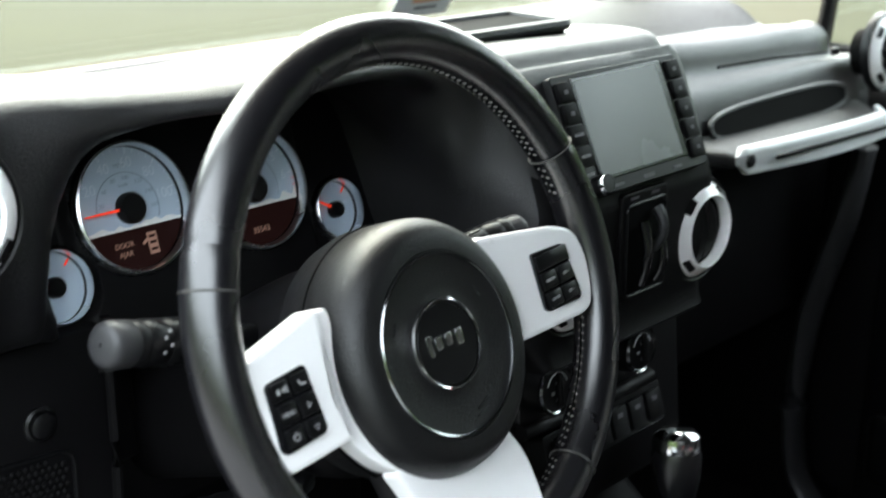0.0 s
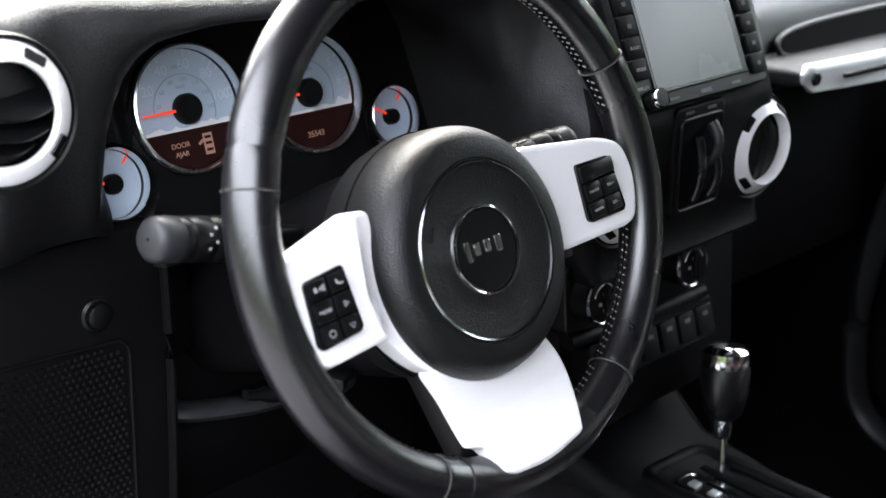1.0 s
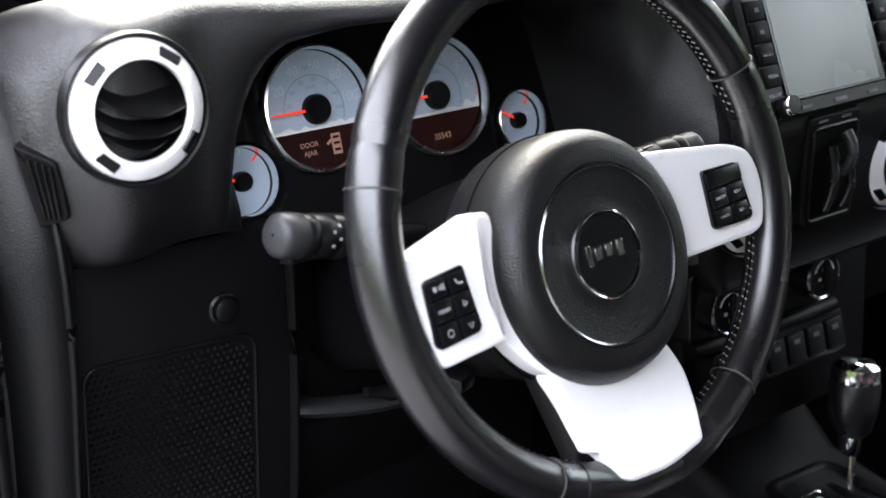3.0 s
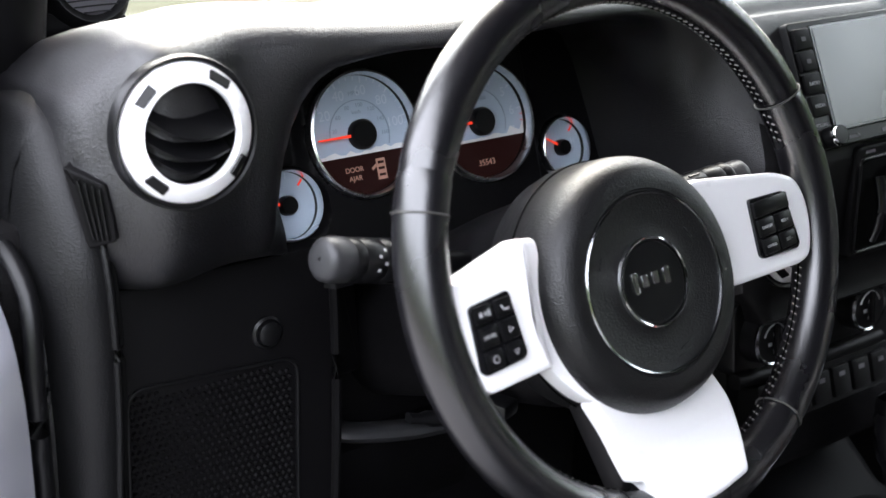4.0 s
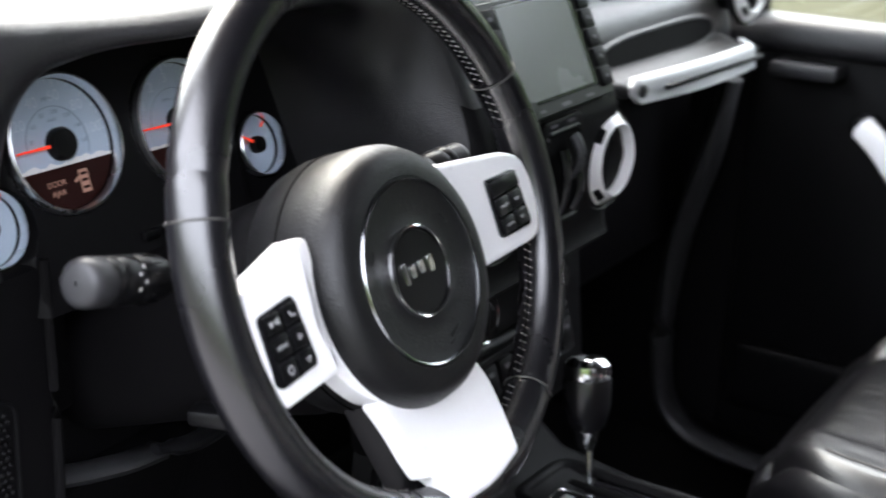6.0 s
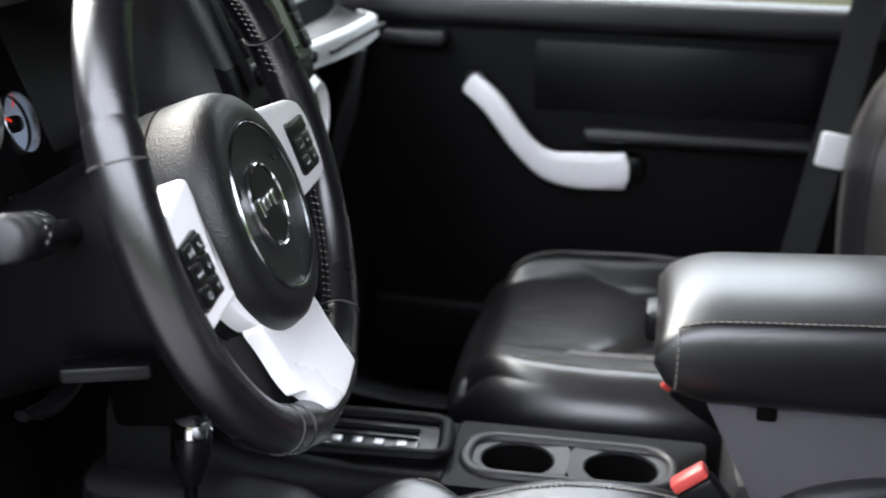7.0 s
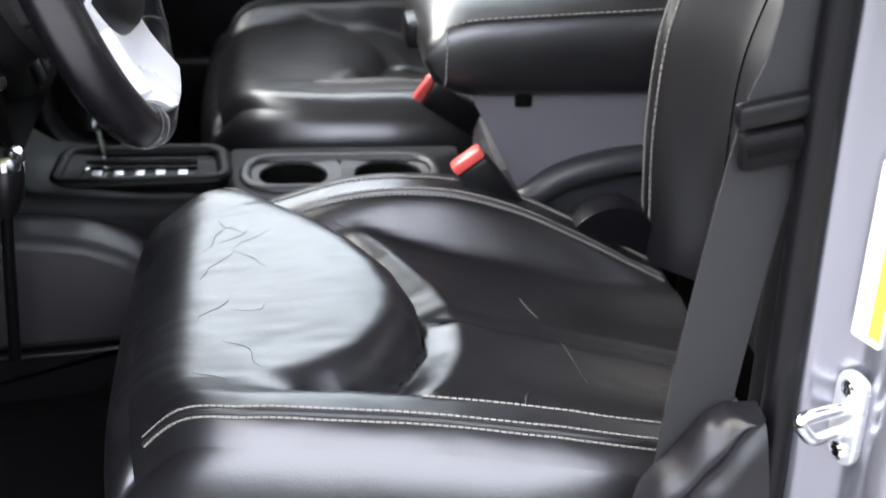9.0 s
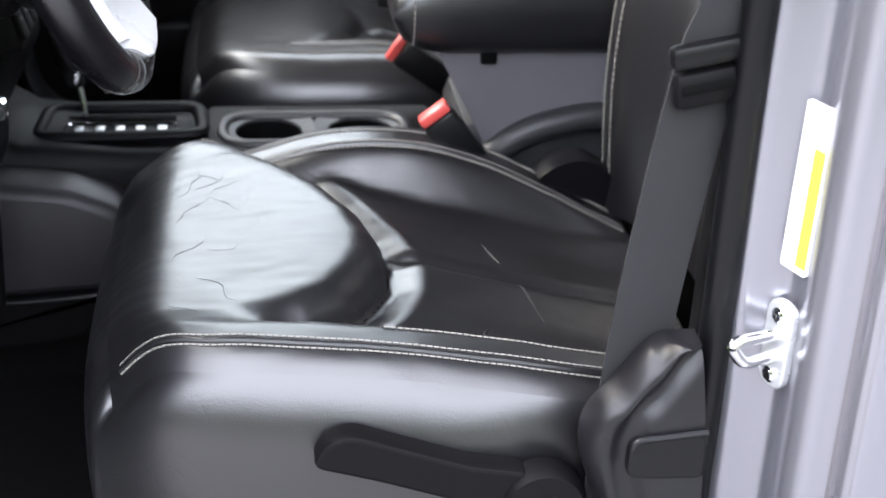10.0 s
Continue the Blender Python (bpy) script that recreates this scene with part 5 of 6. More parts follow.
def inside_pad(u, v):
    """How far (u, v) lies within the raised front pad, in metres; below nought outside."""
    x, y = u * 0.24, v * 0.5
    best, odd = 9.0, False
    for (a0, b0), (a1, b1) in zip(PAD, PAD[1:] + PAD[:1]):
        p, q = Vector((a0 * 0.24, b0 * 0.5)), Vector((a1 * 0.24, b1 * 0.5))
        d = q - p
        t = max(0, min(1, (Vector((x, y)) - p).dot(d) / d.length_squared))
        best = min(best, (p + d * t - Vector((x, y))).length)
        if (p.y > y) != (q.y > y) and x < (q.x - p.x) * (y - p.y) / (q.y - p.y) + p.x:
            odd = not odd
    return best if odd else -best


RIDGE_FLAT = ((-0.1, -0.01), (0.0, 0.026), (0.06, 0.043), (0.3, 0.047), (0.5, 0.047), (0.7, 0.032), (1.0, -0.02))


def cushion_height(u, v, out=-1):
    """Height of a seat cushion; u across from -1 to 1, v from the front (0) to the back (1)."""
    w = -u * out
    bol = sstep(0.60, 0.80, abs(u)) if w < 0 else sstep(0.50, 0.70, abs(u))
    ridge = curve_at(v, RIDGE_FLAT if out > 0 else RIDGE_OUT if w < 0 else RIDGE_IN)
    mid = curve_at(v, MIDDLE)
    deep = inside_pad(w, v)
    k = max(0.0, min(1.0, deep / 0.036))
    pad = 0.039 * math.sqrt(1 - (1 - k) ** 2.4) + 0.004
    if deep < 0:                                        # beyond the seam the cushion swells up again
        pad = 0.004 + 0.0125 * sstep(0.0, 0.034, -deep) * math.exp(min(0.0, (deep + 0.034) / 0.07))
    line = -0.010 * math.exp(-(u / 0.030) ** 2) * sstep(0.45, 0.52, v)
    swell = 0.007 * math.cos(u * 5.2) ** 2 * sstep(0.46, 0.7, v) * (1 - bol)
    front = -0.034 * (1 - sstep(-0.08, 0.13, v)) ** 1.5 * bol - 0.078 * (1 - sstep(-0.10, 0.135, v)) ** 2 * (1 - bol)
    side = -0.0144 * max(0.0, (abs(u) - 0.88) / 0.12) ** 2
    crease = 0.0010 * noise.noise((u * 5, v * 6, 2.0)) + 0.0005 * noise.noise((u * 21, v * 17, 5.0))
    h = mid + (ridge - mid) * bol
    over = mid + pad
    if w > 0 and out < 0:
        h = max(h, over) if over - h > 0.004 else h + max(0.0, over - h + 0.004) ** 2 / 0.016
    else:
        h += (pad if out < 0 else 0.45 * pad) * (1 - bol)
    return h + line + swell + front + side + crease


def build_seat(cx, out, label, details, z0=0.900, front=-0.022, lean=0.0, bolster=0.052):
    """out: -1 where the door is on the left, 1 where it is on the right."""
    s = thing("front_seat", (cx, -0.28, 0.615), label, "car seat", "front seats")

    def top(u, v, lift=0.0):
        x = cx + u * (CUSH_W - 0.018 * (1 - sstep(0, 0.3, v)) - 0.040 * (1 - sstep(-0.06, 0.20, v)) ** 1.5)
        y = front - CUSH_D * v - 0.030 * (abs(u) ** 4) * (1 - v) * 0.35
        return Vector((x, y, z0 + cushion_height(u, v, out) + lift))
    us, vs = lin(-1, 1, 101), lin(0, 1, 121)
    part("cushion_top", sheet(top, us, vs), M_LEATHER, s, "creased black leather cushion top", sharp=80)
    ring = [top(-1, v) for v in vs[::-1]] + [top(u, 0) for u in us[1:]] + [top(1, v) for v in vs[1:]] + [top(u, 1) for u in us[::-1][1:-1]]
    c = Vector((cx, front - CUSH_D / 2, 0))
    secs = []
    for f, o in ((0.0, 0.0), (0.015, 0.0030), (0.03, 0.0057), (0.055, 0.0093), (0.08, 0.0124), (0.12, 0.0162), (0.16, 0.0190), (0.22, 0.0215), (0.30, 0.0230), (0.45, 0.0235), (0.65, 0.0205), (0.85, 0.011), (1.0, -0.012)):
        sec = []
        for p in ring:
            q = (Vector((p.x, p.y, 0)) - c).normalized() * o * (1 - 0.62 * sstep(0.27, 0.40, -p.y))
            sec.append((p.x + q.x, p.y + q.y, p.z + (0.745 - p.z) * f))
        secs.append(sec)
    part("cushion_side", loft(secs, caps=False), M_LEATHER, s, "smooth black leather cushion side", sharp=70)
    for side in (-1, 1):
        rows = ((0.79, 0.42), (0.885, 0.02), (0.93, 0.02)) if side == out else ((0.685, 0.25), (0.735, 0.24), (0.86, 0.12))
        for du, v_0 in rows:
            stitches([top(side * du, v, 0.0010) for v in lin(v_0, 0.99, 70)], M_STITCH, s, length=0.0040, gap=0.0011, r=0.0008 if side == out else 0.0012)
        part("welt", tube([top(side * (0.908 if side == out else 0.71), v, 0.0002) for v in lin(0.02 if side == out else 0.25, 0.99, 60)], 0.0026, 8), M_LEATHER, s, "raised leather welt")
    loop = smooth_path([(-out * u, v, 0) for u, v in PAD[3:-4]], 8)
    part("seam", tube([top(p.x, p.y, -0.0004) for p in loop], 0.0011, 6), M_VOID, s)
    part("seam", tube([top(0, v, 0.0) for v in lin(0.50, 0.99, 30)], 0.0012, 6), M_VOID, s)
    if details:
        for u0, v0, du, dv in ((0.30, 0.66, -0.16, 0.02), (-0.02, 0.70, -0.22, 0.03), (-0.40, 0.62, -0.10, -0.02)):
            ln = [top(u0 + du * t + 0.012 * math.sin(5 * t + u0), v0 + dv * t, 0.0002) for t in lin(0, 1, 9)]
            part("crease", tube(ln, [0.0004 + 0.0011 * math.sin(math.pi * t) for t in lin(0, 1, 9)], 6), M_LEATHER, s, "worn crease in the leather")

    if details:
        rnd = random.Random(5)
        for k in range(11):
            u0, v0, turn = rnd.uniform(-0.6, 0.75), rnd.uniform(0.07, 0.16), rnd.uniform(-0.9, 0.9)
            n_ = rnd.randint(7, 12)
            ln = [top(u0 + 0.30 * turn * t + 0.015 * math.sin(7 * t + k), v0 + 0.07 * t + 0.008 * math.sin(9 * t + 2 * k), -0.00020) for t in lin(0, 1, n_)]
            part("crease", tube(ln, [0.00015 + 0.00042 * math.sin(math.pi * t) for t in lin(0, 1, n_)], 5), M_LEATHER, s)

    def back(u, w_, lift=0.0):
        zz = 0.855 + 0.66 * w_
        half = 0.255 - 0.055 * sstep(0.4, 0.8, w_)
        y = curve_at(w_, BACK) - lean * sstep(0.36, 0.62, w_)
        bol = bolster * sstep(0.52, 0.84, abs(u)) * (1 - 0.5 * sstep(0.6, 1, w_)) - 0.045 * sstep(0.88, 1, abs(u)) ** 2
        crease = 0.0008 * noise.noise((u * 6, w_ * 8, 7.0))
        return Vector((cx + u * half, y + bol + lift + crease, zz))
    secs = []
    for w_ in lin(0, 1, 44):
        f_ = [back(u, w_) for u in lin(-1, 1, 49)]
        rear = [Vector((cx + u * (0.25 - 0.055 * sstep(0.4, 0.8, w_)), back(0, w_).y - 0.10 - 0.02 * (1 - u * u), 0.855 + 0.66 * w_)) for u in lin(1, -1, 25)]
        secs.append(f_ + rear)
    part("backrest", loft(secs), M_LEATHER, s, "black leather backrest", sharp=45)
    for side in (-1, 1):
        for du in (0.80, 0.87):
            stitches([back(side * du, w_, 0.0014) for w_ in lin(0.06, 0.95, 70)], M_STITCH, s, length=0.0052, gap=0.0020, r=0.0011, up=(0, 1, 0))
        part("seam", tube([back(side * 0.52, w_, 0.0004) for w_ in lin(0.03, 0.97, 40)], 0.0013, 6), M_VOID, s)
    hr = bx((cx, -0.84, 1.62), (0.26, 0.1, 0.17), 0.045, (12, 0, 0), 5)
    part("headrest", hr, M_LEATHER, s)
    hub = ring_frame((cx - out * 0.222, -0.466, 0.882), (-out, 0.1, 0.25))
    part("hinge_cover", lathe([(0.046, -0.02), (0.045, 0.0), (0.041, 0.010), (0.033, 0.0185), (0.021, 0.0245), (0.010, 0.0275), (0.0005, 0.028)], 36, hub), M_COVER, s, "rounded black hinge cover")
    part("seat_base", bx((cx, -0.28, 0.68), (0.42, 0.42, 0.13), 0.02), M_PANEL, s, "black seat rail cover")
    if details:
        x = cx + out * (CUSH_W + 0.0225)
        m = Matrix(((0, 0, out, x), (1, 0, 0, 0), (0, 1, 0, 0), (0, 0, 0, 1)))
        lv = rounded([(-0.187, 0.918), (-0.176, 0.897), (-0.225, 0.882), (-0.30, 0.855), (-0.335, 0.85), (-0.335, 0.885), (-0.29, 0.893), (-0.205, 0.924)], 0.010, 5)
        part("height_lever", prism(lv, 0.0, 0.018, 0.004, m), M_PANEL, s, "black plastic height lever")
        part("recline_knob", lathe([(0.033, 0), (0.033, 0.012), (0.029, 0.020), (0.014, 0.021), (0.012, 0.018), (0.0005, 0.018)], 40, m @ Matrix.Translation((-0.345, 0.855, 0.003))), M_PANEL, s, "round black recliner knob")
        part("front_clip", bx((cx - 0.18, -0.035, 0.80), (0.02, 0.02, 0.08), 0.006), M_KNOB, s)
    return s


build_seat(-0.37, -1, "black leather driver seat with grey double stitching and creases", True)
build_seat(0.425, 1, "black leather passenger seat with grey double stitching", False, 0.856, -0.060, 0.010, 0.022)


def build_belt(x, sgn, label, zs):
    """A hanging seat belt beside a seat; sgn: towards the door."""
    b = thing("seat_belt", (x, zs[-1][0], 0.9), label, "seat belt", "front seat belts")
    path = smooth_path([(x + dx, y, z) for y, z, dx in zs], 8)
    verts, faces = [], []
    for i, p in enumerate(path):
        d = (path[min(i + 1, len(path) - 1)] - path[max(i - 1, 0)]).normalized()
        wv = Vector((-0.12 * sgn, -0.99, 0.0))
        wv = (wv - d * wv.dot(d)).normalized() * 0.0235
        n_ = d.cross(wv).normalized() * 0.0008
        verts += [p + wv + n_, p - wv + n_, p - wv - n_, p + wv - n_]
    for i in range(len(path) - 1):
        for k in range(4):
            faces.append((i * 4 + k, i * 4 + (k + 1) % 4, (i + 1) * 4 + (k + 1) % 4, (i + 1) * 4 + k))
    part("webbing", mesh_of(verts, faces), M_BELT, b, "black woven webbing")
    return b, path


def build_belts():
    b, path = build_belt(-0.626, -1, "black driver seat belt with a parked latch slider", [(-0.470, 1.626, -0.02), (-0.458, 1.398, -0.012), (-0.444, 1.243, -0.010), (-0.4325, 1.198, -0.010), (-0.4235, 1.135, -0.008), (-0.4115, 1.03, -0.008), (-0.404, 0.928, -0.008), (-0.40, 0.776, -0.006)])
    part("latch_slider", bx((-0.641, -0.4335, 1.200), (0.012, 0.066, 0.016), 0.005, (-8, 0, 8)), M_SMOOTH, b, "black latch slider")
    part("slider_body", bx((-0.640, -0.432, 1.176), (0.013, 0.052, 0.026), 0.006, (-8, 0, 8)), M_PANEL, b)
    # slot not cut: a thin near-black strip paints its shade
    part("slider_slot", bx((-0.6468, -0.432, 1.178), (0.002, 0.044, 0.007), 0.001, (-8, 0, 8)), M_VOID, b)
    b, path = build_belt(0.665, 1, "black passenger seat belt with a bright latch plate", [(-0.60, 1.60, 0.02), (-0.545, 1.3, 0.01), (-0.512, 1.10, 0), (-0.495, 1.0, 0), (-0.47, 0.85, 0.0)])
    part("latch_plate", bx((0.655, -0.512, 1.072), (0.010, 0.040, 0.05), 0.010, (8, 0, 0)), M_STICKER, b, "bright pale latch plate")
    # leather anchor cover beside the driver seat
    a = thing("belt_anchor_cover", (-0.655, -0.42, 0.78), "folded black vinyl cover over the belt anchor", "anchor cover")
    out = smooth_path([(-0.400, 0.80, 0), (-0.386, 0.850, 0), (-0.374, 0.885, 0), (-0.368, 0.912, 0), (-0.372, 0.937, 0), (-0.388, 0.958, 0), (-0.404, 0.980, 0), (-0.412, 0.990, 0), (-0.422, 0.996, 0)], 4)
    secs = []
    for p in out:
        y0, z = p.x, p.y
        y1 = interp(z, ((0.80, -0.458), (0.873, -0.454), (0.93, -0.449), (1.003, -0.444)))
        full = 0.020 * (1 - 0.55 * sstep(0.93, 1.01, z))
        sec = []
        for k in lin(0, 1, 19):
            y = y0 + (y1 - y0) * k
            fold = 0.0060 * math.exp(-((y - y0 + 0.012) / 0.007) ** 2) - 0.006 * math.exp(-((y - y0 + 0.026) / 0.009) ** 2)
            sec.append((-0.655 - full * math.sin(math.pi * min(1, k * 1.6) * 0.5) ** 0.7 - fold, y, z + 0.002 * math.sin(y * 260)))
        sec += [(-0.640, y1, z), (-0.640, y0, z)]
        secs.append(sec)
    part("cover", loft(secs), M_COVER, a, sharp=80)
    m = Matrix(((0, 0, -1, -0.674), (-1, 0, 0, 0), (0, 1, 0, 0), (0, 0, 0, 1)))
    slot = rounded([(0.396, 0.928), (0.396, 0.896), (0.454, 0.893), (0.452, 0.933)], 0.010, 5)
    # recessed slot drawn as a darker raised slab in place of its shade
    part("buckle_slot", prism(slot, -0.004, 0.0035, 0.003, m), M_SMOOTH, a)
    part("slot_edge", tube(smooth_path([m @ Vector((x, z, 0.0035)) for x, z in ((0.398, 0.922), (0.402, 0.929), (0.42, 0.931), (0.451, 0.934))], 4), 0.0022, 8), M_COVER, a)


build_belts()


def build_buckle(x, y, z, lean, label, thin=0.018):
    b = thing("belt_buckle", (x, y - 0.04, z - 0.08), label, "belt buckle", "belt buckles")
    m = pose(x, y, z, lean, 0, 0)
    part("body", _moved(bx((0, 0, -0.038), (0.022, 0.036, 0.078), 0.005), m), M_SMOOTH, b)
    part("release_button", _moved(bx((0, 0, 0.006), (thin, 0.034, 0.011), 0.003), m), M_RED, b, "red release button")
    part("stem", tube([m @ Vector((0, 0, -0.06)), m @ Vector((0, 0, -0.10)), (x, y - 0.09, z - 0.2)], 0.009, 8), M_SMOOTH, b)
build_buckle(-0.165, -0.323, 0.966, -38, "black belt buckle with a red button beside the driver seat")
build_buckle(0.100, -0.312, 0.946, -56, "black belt buckle with a red button beside the passenger seat", 0.011)


# ---- centre console, armrest, passenger door ----
def build_console():
    c = thing("centre_console", (0.02, -0.15, 0.615), "black plastic centre console with gear gate and two cup holders", "console")
    prof = []
    for y, zt, w_ in ((0.24, 0.96, 0.11), (0.17, 0.925, 0.10), (0.11, 0.893, 0.085), (0.0, 0.882, 0.078), (-0.085, 0.880, 0.075), (-0.092, 0.80, 0.072), (-0.31, 0.80, 0.072), (-0.34, 0.80, 0.072)):
        prof.append([(0.025 + sx * w_ * k, y, z) for sx, k, z in ((-1, 1.1, 0.6), (-1, 1.08, zt - 0.08), (-1, 1.0, zt - 0.02), (-1, 0.92, zt - 0.004), (-1, 0.8, zt), (1, 0.8, zt), (1, 0.92, zt - 0.004), (1, 1.0, zt - 0.02), (1, 1.08, zt - 0.08), (1, 1.1, 0.6))])
    part("body", loft(prof), M_PANEL, c, sharp=50)
    # gear gate
    out = rounded([(-0.022, 0.097), (0.070, 0.093), (0.072, -0.075), (-0.012, -0.083)], 0.02, 6)
    part("gate_rim", tube([(p.x, p.y, 0.889) for p in out], 0.008, 10, closed=True, flat=0.8), M_PANEL, c, "raised black gate rim")
    part("gate_plate", prism([(p.x, p.y) for p in out], 0.870, 0.887, 0.002), M_GLOSSBLK, c)
    # near-black bar laid on the plate as the shade of the slot
    part("gate_slot", bx((0.040, 0.01, 0.888), (0.010, 0.12, 0.003), 0.001), M_VOID, c)
    for i, y in enumerate((0.055, 0.032, 0.010, -0.012, -0.036)):
        k = bx((0.008, y, 0.8885), (0.011, 0.010, 0.003), 0.001)
        part("gate_mark", k, M_SILVER, c, "bright gear position mark")
    part("gate_frame", tube([(p[0], p[1], 0.8885) for p in rounded([(-0.006, 0.07), (0.022, 0.07), (0.022, -0.052), (-0.006, -0.052)], 0.006)], 0.0016, 6, closed=True), M_CHROME, c)
    # cup holders
    ring = rounded([(-0.022, -0.102), (0.064, -0.102), (0.064, -0.312), (-0.022, -0.312)], 0.040, 8)
    part("cup_rim", tube([(p.x, p.y, 0.8795) for p in ring], 0.007, 10, closed=True, flat=0.8), M_KNOB, c, "raised oval cup holder rim")
    side = rounded([(-0.050, -0.086), (0.100, -0.086), (0.100, -0.345), (-0.050, -0.345)], 0.008, 8)
    part("top_plate", loft([[(p.x, p.y, 0.79) for p in side], [(p.x, p.y, 0.872) for p in side], [(p.x * 0.98, p.y, 0.878) for p in side], [(p.x, p.y, 0.8795) for p in ring]], caps=False), M_PANEL, c, "black console top plate")
    for y in (-0.1545, -0.2595):
        n_ = 48
        edge = []
        for i in range(n_):
            a = 2 * math.pi * i / n_
            ca, sa = math.cos(a), math.sin(a)
            k = (abs(ca / 0.043) ** 5 + abs(sa / 0.0526) ** 5) ** (-1 / 5)
            edge.append((0.021 + k * ca, y + k * sa))
        hole = [(0.021 + 0.038 * math.cos(2 * math.pi * i / n_), y + 0.038 * math.sin(2 * math.pi * i / n_)) for i in range(n_)]
        part("cup_surround", loft([[(p[0], p[1], 0.880) for p in edge], [(p[0], p[1], 0.878) for p in hole], [(0.021 + (p[0] - 0.021) * 0.98, y + (p[1] - y) * 0.98, 0.874) for p in hole]], caps=False), M_KNOB, c)
        part("cup_well", lathe([(0.0372, -0.005), (0.036, -0.06), (0.033, -0.075), (0.0005, -0.075)], 40, Matrix.Translation((0.021, y, 0.880)), caps=False), M_VOID, c, "deep dark cup well")


def build_tunnel_pad():
    t = thing("tunnel_trim", (-0.1, 0.1, 0.62), "padded black vinyl trim on the side of the centre tunnel", "trim panel")
    m = Matrix(((0, 0, -1, -0.06), (1, 0, 0, 0), (0, 1, 0, 0), (0, 0, 0, 1)))
    top = rounded([(0.26, 0.884), (0.12, 0.876), (0.053, 0.868), (0.008, 0.850), (-0.022, 0.825), (-0.030, 0.790), (-0.008, 0.757), (0.03, 0.750), (0.26, 0.736)], 0.012, 4)
    part("pad", prism(top, 0.0, 0.062, 0.016, m, dome=0.006), M_PAD, t, "smooth padded panel", sharp=60)
    low = rounded([(0.26, 0.739), (0.03, 0.752), (0.0, 0.757), (0.02, 0.735), (0.05, 0.697), (0.09, 0.689), (0.26, 0.676)], 0.008, 4)
    part("lower_panel", prism(low, 0.0, 0.066, 0.005, m), M_PANEL, t)
    part("lip", tube(smooth_path([(-0.128, 0.26, 0.739), (-0.128, 0.10, 0.746), (-0.127, 0.03, 0.752), (-0.122, -0.004, 0.760)], 5), 0.003, 8), M_SMOOTH, t)


build_tunnel_pad()


build_console()


def build_levers():
    s = thing("gear_lever", (0.05, 0.055, 0.885), "automatic gear lever with a chrome-capped black knob", "gear lever")
    part("rod", tube([(0.046, 0.050, 0.885), (0.052, 0.056, 0.92), (0.056, 0.060, 0.95)], 0.0035, 10), M_CHROME, s, "chrome rod")
    m = Matrix.Translation((0.054, 0.060, 0.926)) @ pose(0, 0, 0, -6, 4, 0) @ Matrix.Scale(1.18, 4)
    part("collar", lathe([(0.006, -0.004), (0.009, 0.0), (0.0105, 0.012), (0.012, 0.016)], 28, m), M_CHROME, s)
    part("knob", lathe([(0.012, 0.014), (0.0155, 0.018), (0.0195, 0.035), (0.0205, 0.055), (0.0195, 0.060)], 36, m), M_RIM, s, "black leather knob body")
    part("cap", lathe([(0.0197, 0.060), (0.0203, 0.064), (0.019, 0.072), (0.0135, 0.0765), (0.0005, 0.078)], 36, m), M_CHROME, s, "chrome cap")
    s = thing("transfer_lever", (-0.215, 0.10, 0.8), "short transfer lever with a chrome-capped black knob", "lever")
    part("rod", tube([(-0.19, 0.12, 0.78), (-0.217, 0.106, 0.945)], 0.006, 10), M_SMOOTH, s)
    m = Matrix.Translation((-0.220, 0.106, 0.949)) @ pose(0, 0, 0, 6, -6, 0)
    part("knob", lathe([(0.011, 0.0), (0.017, 0.02), (0.0175, 0.045), (0.017, 0.05)], 32, m), M_RIM, s)
    part("cap", lathe([(0.0172, 0.05), (0.0175, 0.056), (0.015, 0.064), (0.0005, 0.067)], 32, m), M_CHROME, s, "chrome cap")


build_levers()


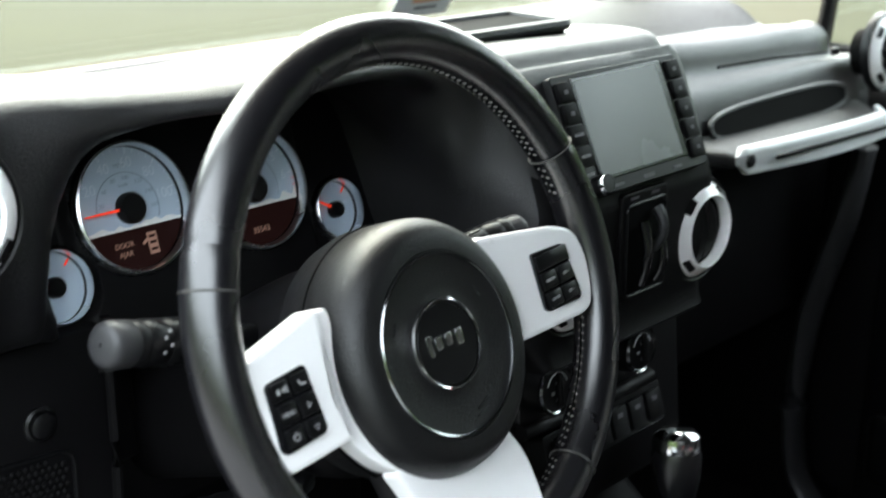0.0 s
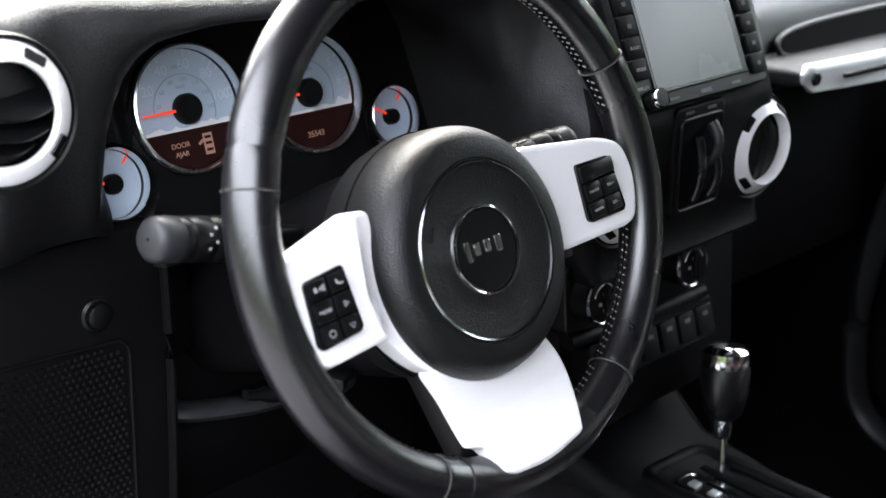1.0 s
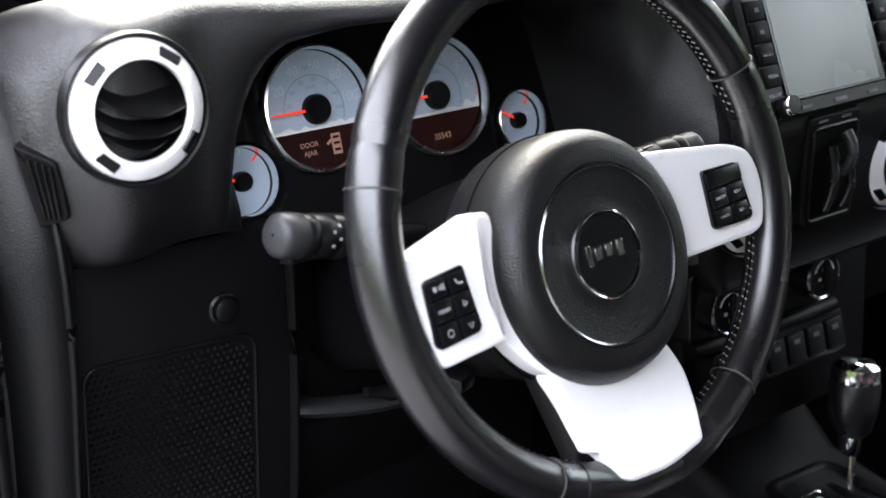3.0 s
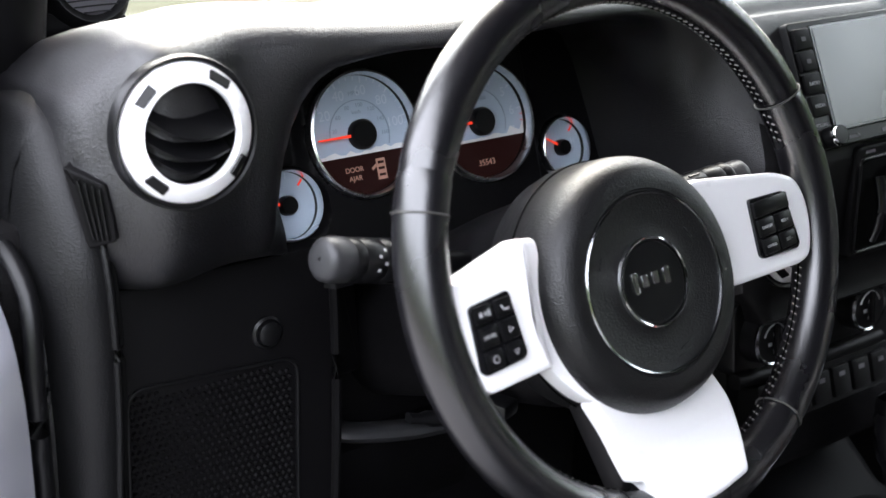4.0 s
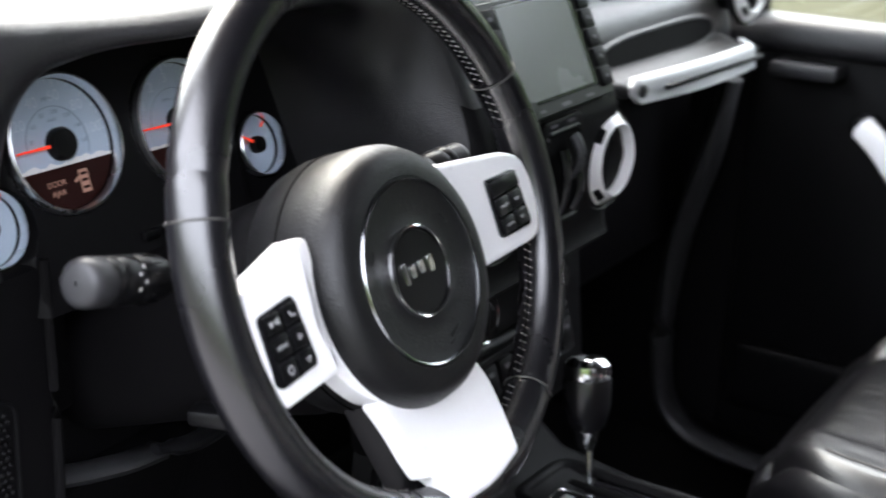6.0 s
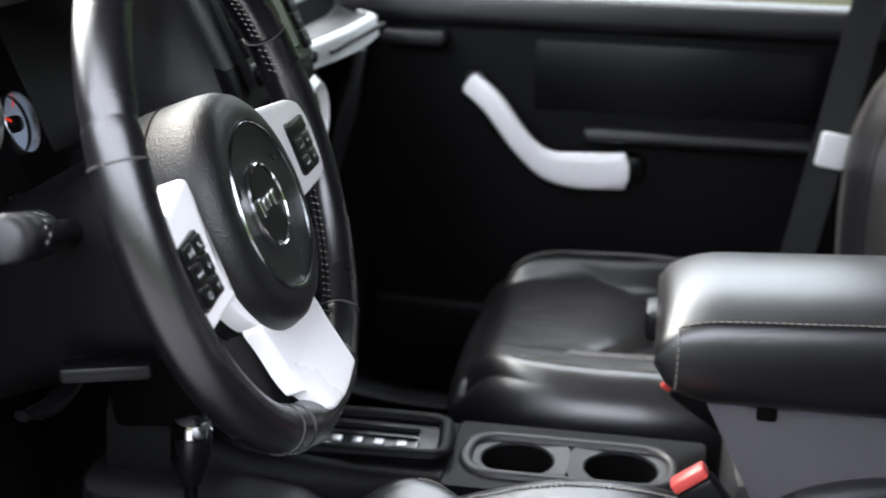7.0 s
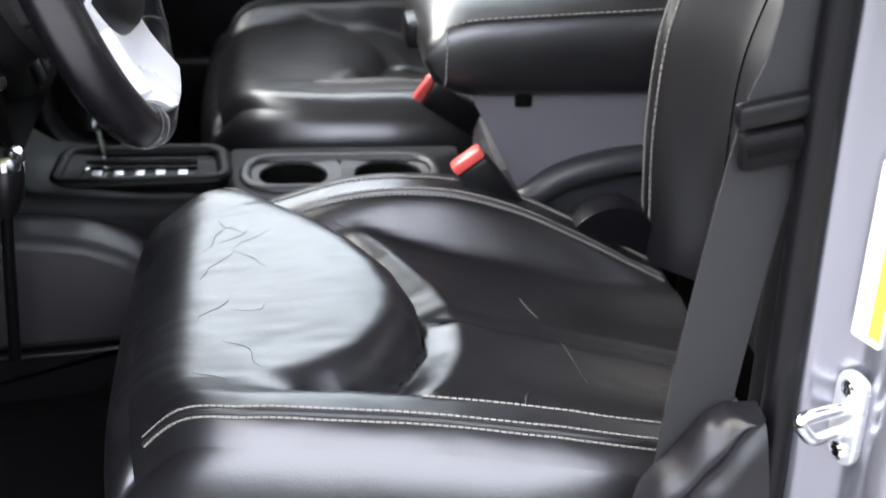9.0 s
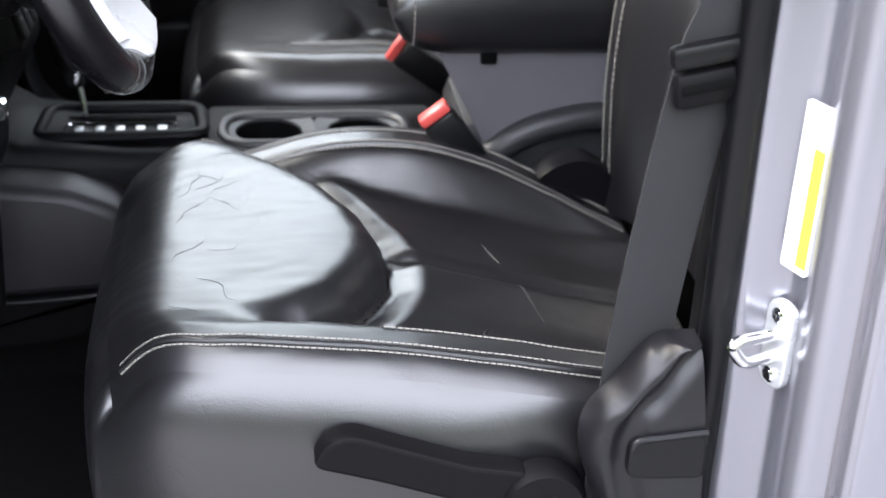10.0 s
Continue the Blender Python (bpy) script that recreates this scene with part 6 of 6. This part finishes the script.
def build_armrest():
    a = thing("armrest", (0.0, -0.45, 0.615), "padded black leather armrest over a charcoal storage box", "armrest")
    sec = [(p.x, p.y) for p in smooth_path([(x, z, 0) for x, z in ((-0.095, 1.010), (-0.110, 1.022), (-0.117, 1.055), (-0.1155, 1.080), (-0.110, 1.093), (-0.100, 1.0985),
                                             (-0.06, 1.109), (0.0, 1.113), (0.06, 1.107), (0.095, 1.092), (0.108, 1.075), (0.112, 1.05), (0.108, 1.02), (0.095, 1.010))], 3)]
    secs = []
    for t in lin(0, 1, 30):
        y = -0.283 - 0.30 * t
        e = math.sqrt(max(0.0, 1 - (1 - min(1, t / 0.20)) ** 2)) if t < 0.20 else 1.0
        e = 0.25 + 0.75 * e
        lift = 0.016 * (t - 0.5)
        secs.append([(x * (0.93 + 0.07 * e), y, 1.055 + (z + lift * (z > 1.03) - 1.055) * e) for x, z in sec])
    part("lid", loft(secs), M_LEATHER, a, "padded black leather lid", sharp=60)
    nose = [Vector(secs[2][j]) + Vector((-0.0006, 0.0010, 0)) for j in range(1, 15)]
    line = smooth_path(nose + [Vector(secs[i][14]) + Vector((-0.0006, 0, 0.0008)) for i in range(4, 28, 3)], 3)
    stitches(line, M_STITCH, a, length=0.0045, gap=0.0020, r=0.0009)
    part("latch", bx((0.0, -0.282, 1.05), (0.05, 0.02, 0.03), 0.006), M_SMOOTH, a)
    m = Matrix(((0, 0, 1, 0), (1, 0, 0, 0), (0, 1, 0, 0), (0, 0, 0, 1)))
    poly = [(-0.330, 1.012), (-0.388, 0.900), (-0.42, 0.928), (-0.46, 0.945), (-0.56, 0.955), (-0.56, 1.012)]
    part("bin", prism(poly, -0.092, 0.092, 0.004, m), M_BINGREY, a, "charcoal plastic storage bin")
    part("bin_base", bx((0.0, -0.47, 0.77), (0.17, 0.22, 0.32), 0.02), M_KNOB, a)
    part("hinge_arch", tube(smooth_path([(-0.094, -0.37, 0.87), (-0.096, -0.42, 0.915), (-0.096, -0.48, 0.935), (-0.094, -0.54, 0.94)], 6), 0.016, 10), M_KNOB, a)
    # small near-black block painted in as the shade of a notch
    part("notch", bx((-0.0935, -0.385, 1.006), (0.006, 0.018, 0.018), 0.003), M_VOID, a)


build_armrest()


def build_door():
    d = thing("passenger_door", (0.74, -0.2, 0.65), "closed dark passenger door with a white pull handle", "vehicle door")
    part("panel", bx((0.745, -0.18, 0.905), (0.05, 1.0, 0.67), 0.02, None, 3), M_PANEL, d, "black moulded door panel")
    part("upper_rail", bx((0.728, -0.18, 1.235), (0.06, 1.0, 0.05), 0.018, None, 3), M_DASH, d)
    part("armrest_ledge", bx((0.705, -0.33, 1.066), (0.05, 0.33, 0.022), 0.009, None, 3), M_DASH, d, "narrow armrest ledge")
    part("recess", bx((0.718, -0.30, 1.145), (0.006, 0.42, 0.10), 0.002), M_SMOOTH, d)
    part("map_pocket", bx((0.715, -0.2, 0.74), (0.03, 0.7, 0.10), 0.012, None, 3), M_SMOOTH, d)
    part("hinge_cover", bx((0.70, 0.085, 1.195), (0.05, 0.09, 0.02), 0.006), M_KNOB, d)
    # handle: a bent flat bar, broad at the rear
    pts = smooth_path([(0.694, 0.006, 1.135), (0.680, -0.035, 1.105), (0.676, -0.080, 1.050), (0.675, -0.118, 1.022), (0.675, -0.165, 1.016), (0.680, -0.235, 1.018)], 8)
    secs = []
    n = len(pts)
    for i, p in enumerate(pts):
        t = i / (n - 1)
        dd = (pts[min(i + 1, n - 1)] - pts[max(i - 1, 0)]).normalized()
        up = Vector((1, 0, 0)).cross(dd).normalized()
        w_ = (0.017 + 0.010 * sstep(0.4, 0.85, t)) * min(1, 0.5 + min(t, 1 - t) / 0.04)
        secs.append([p + up * w_ * math.copysign(abs(math.cos(q)) ** 0.6, math.cos(q)) + Vector((0.012, 0, 0)) * math.copysign(abs(math.sin(q)) ** 0.6, math.sin(q)) for q in lin(0, 2 * math.pi, 21)[:-1]])
    part("pull_handle", loft(secs), M_WHITE, d, "white curved pull handle")
    part("handle_mount", bx((0.712, -0.235, 1.018), (0.05, 0.04, 0.04), 0.01), M_SMOOTH, d)
    part("handle_mount", bx((0.712, 0.0, 1.13), (0.04, 0.03, 0.03), 0.008), M_SMOOTH, d)
    g = part("door_glass", bx((0.752, -0.18, 1.54), (0.004, 0.95, 0.58), 0), M_GLASS, d)
    g.visible_shadow = False
    part("glass_frame", tube([(0.755, -0.66, 1.25), (0.745, -0.66, 1.83), (0.745, 0.24, 1.83), (0.752, 0.30, 1.25)], 0.012, 8), M_SMOOTH, d)


build_door()


def build_b_pillar():
    p = thing("door_jamb", (-0.75, -0.5, 0.65), "silver painted door jamb with a striker, seal and sticker", "body panel")
    prof = [(-0.60, -0.62), (-0.622, -0.470), (-0.638, -0.464), (-0.648, -0.4645), (-0.653, -0.470), (-0.656, -0.481), (-0.661, -0.4935), (-0.670, -0.4985), (-0.682, -0.4965),
            (-0.695, -0.494), (-0.705, -0.495), (-0.716, -0.502), (-0.720, -0.512), (-0.726, -0.520), (-0.734, -0.518), (-0.742, -0.522), (-0.746, -0.535), (-0.748, -0.62)]
    cur = smooth_path([q + (0,) for q in prof], 4)
    secs = [[(q.x, q.y + dy, z) for q in cur] for z, dy in ((0.6, -0.012), (0.9, -0.006), (1.2, 0.0), (1.84, 0.002))]
    part("panel", loft(secs), M_BODY, p, sharp=60)
    part("seal", tube(smooth_path([(-0.640, -0.461, 0.65), (-0.641, -0.461, 0.9), (-0.642, -0.457, 1.2), (-0.642, -0.455, 1.82)], 6), 0.012, 12), M_SMOOTH, p, "black rubber door seal")
    part("groove", tube([(-0.7265, -0.532, 0.66), (-0.7265, -0.525, 0.9), (-0.7265, -0.518, 1.3), (-0.7265, -0.516, 1.82)], 0.0045, 8), M_BINGREY, p)
    part("trim", bx((-0.605, -0.52, 1.2), (0.03, 0.13, 1.25), 0.01), M_PANEL, p, "black inner pillar trim")
    s = thing("door_striker", (-0.67, -0.47, 1.0), "bright steel door striker loop on a plate", "striker")
    f = ring_frame((-0.670, -0.4945, 1.000), (-0.34, 0.94, 0.0))
    part("plate", prism(rounded([(-0.013, -0.033), (0.013, -0.033), (0.013, 0.033), (-0.013, 0.033)], 0.012), -0.002, 0.004, 0.002, f), M_SILVER, s)
    part("loop", tube(smooth_path([f @ Vector(q) for q in ((0, 0.0085, 0.0), (-0.001, 0.0085, 0.020), (-0.002, 0.0080, 0.034), (-0.002, 0.0045, 0.0385), (-0.001, -0.005, 0.032), (0.0, -0.0088, 0.026), (0, -0.0088, 0.012), (0, -0.0088, 0.0))], 5), 0.0045, 12), M_CHROME, s, "polished striker loop")
    for dy in (-0.023, 0.023):
        part("screw", lathe([(0.006, 0.003), (0.006, 0.006), (0.004, 0.007), (0.0005, 0.006)], 20, f @ Matrix.Translation((0, dy, 0))), M_CHROME, s)
    t = thing("certificate_sticker", (-0.68, -0.48, 1.12), "white and yellow printed label on the door jamb", "sticker")
    f = ring_frame((-0.6755, -0.4945, 1.118), (-0.35, 0.937, 0.0))
    part("paper", prism(rounded([(-0.012, -0.058), (0.012, -0.058), (0.012, 0.058), (-0.012, 0.058)], 0.002), 0.0005, 0.0036, 0.0003, f), M_STICKER, t)
    part("yellow_band", prism([(0.002, -0.053), (0.0115, -0.053), (0.0115, 0.030), (0.002, 0.030)], 0.0030, 0.0042, 0.0002, f), M_YELLOW, t)
    for k in range(9):
        part("print_bar", _moved(bx((-0.003, 0.044 - 0.0105 * k, 0.0038), (0.010, 0.0018, 0.0004), 0), f), M_SILVER, t)


build_b_pillar()
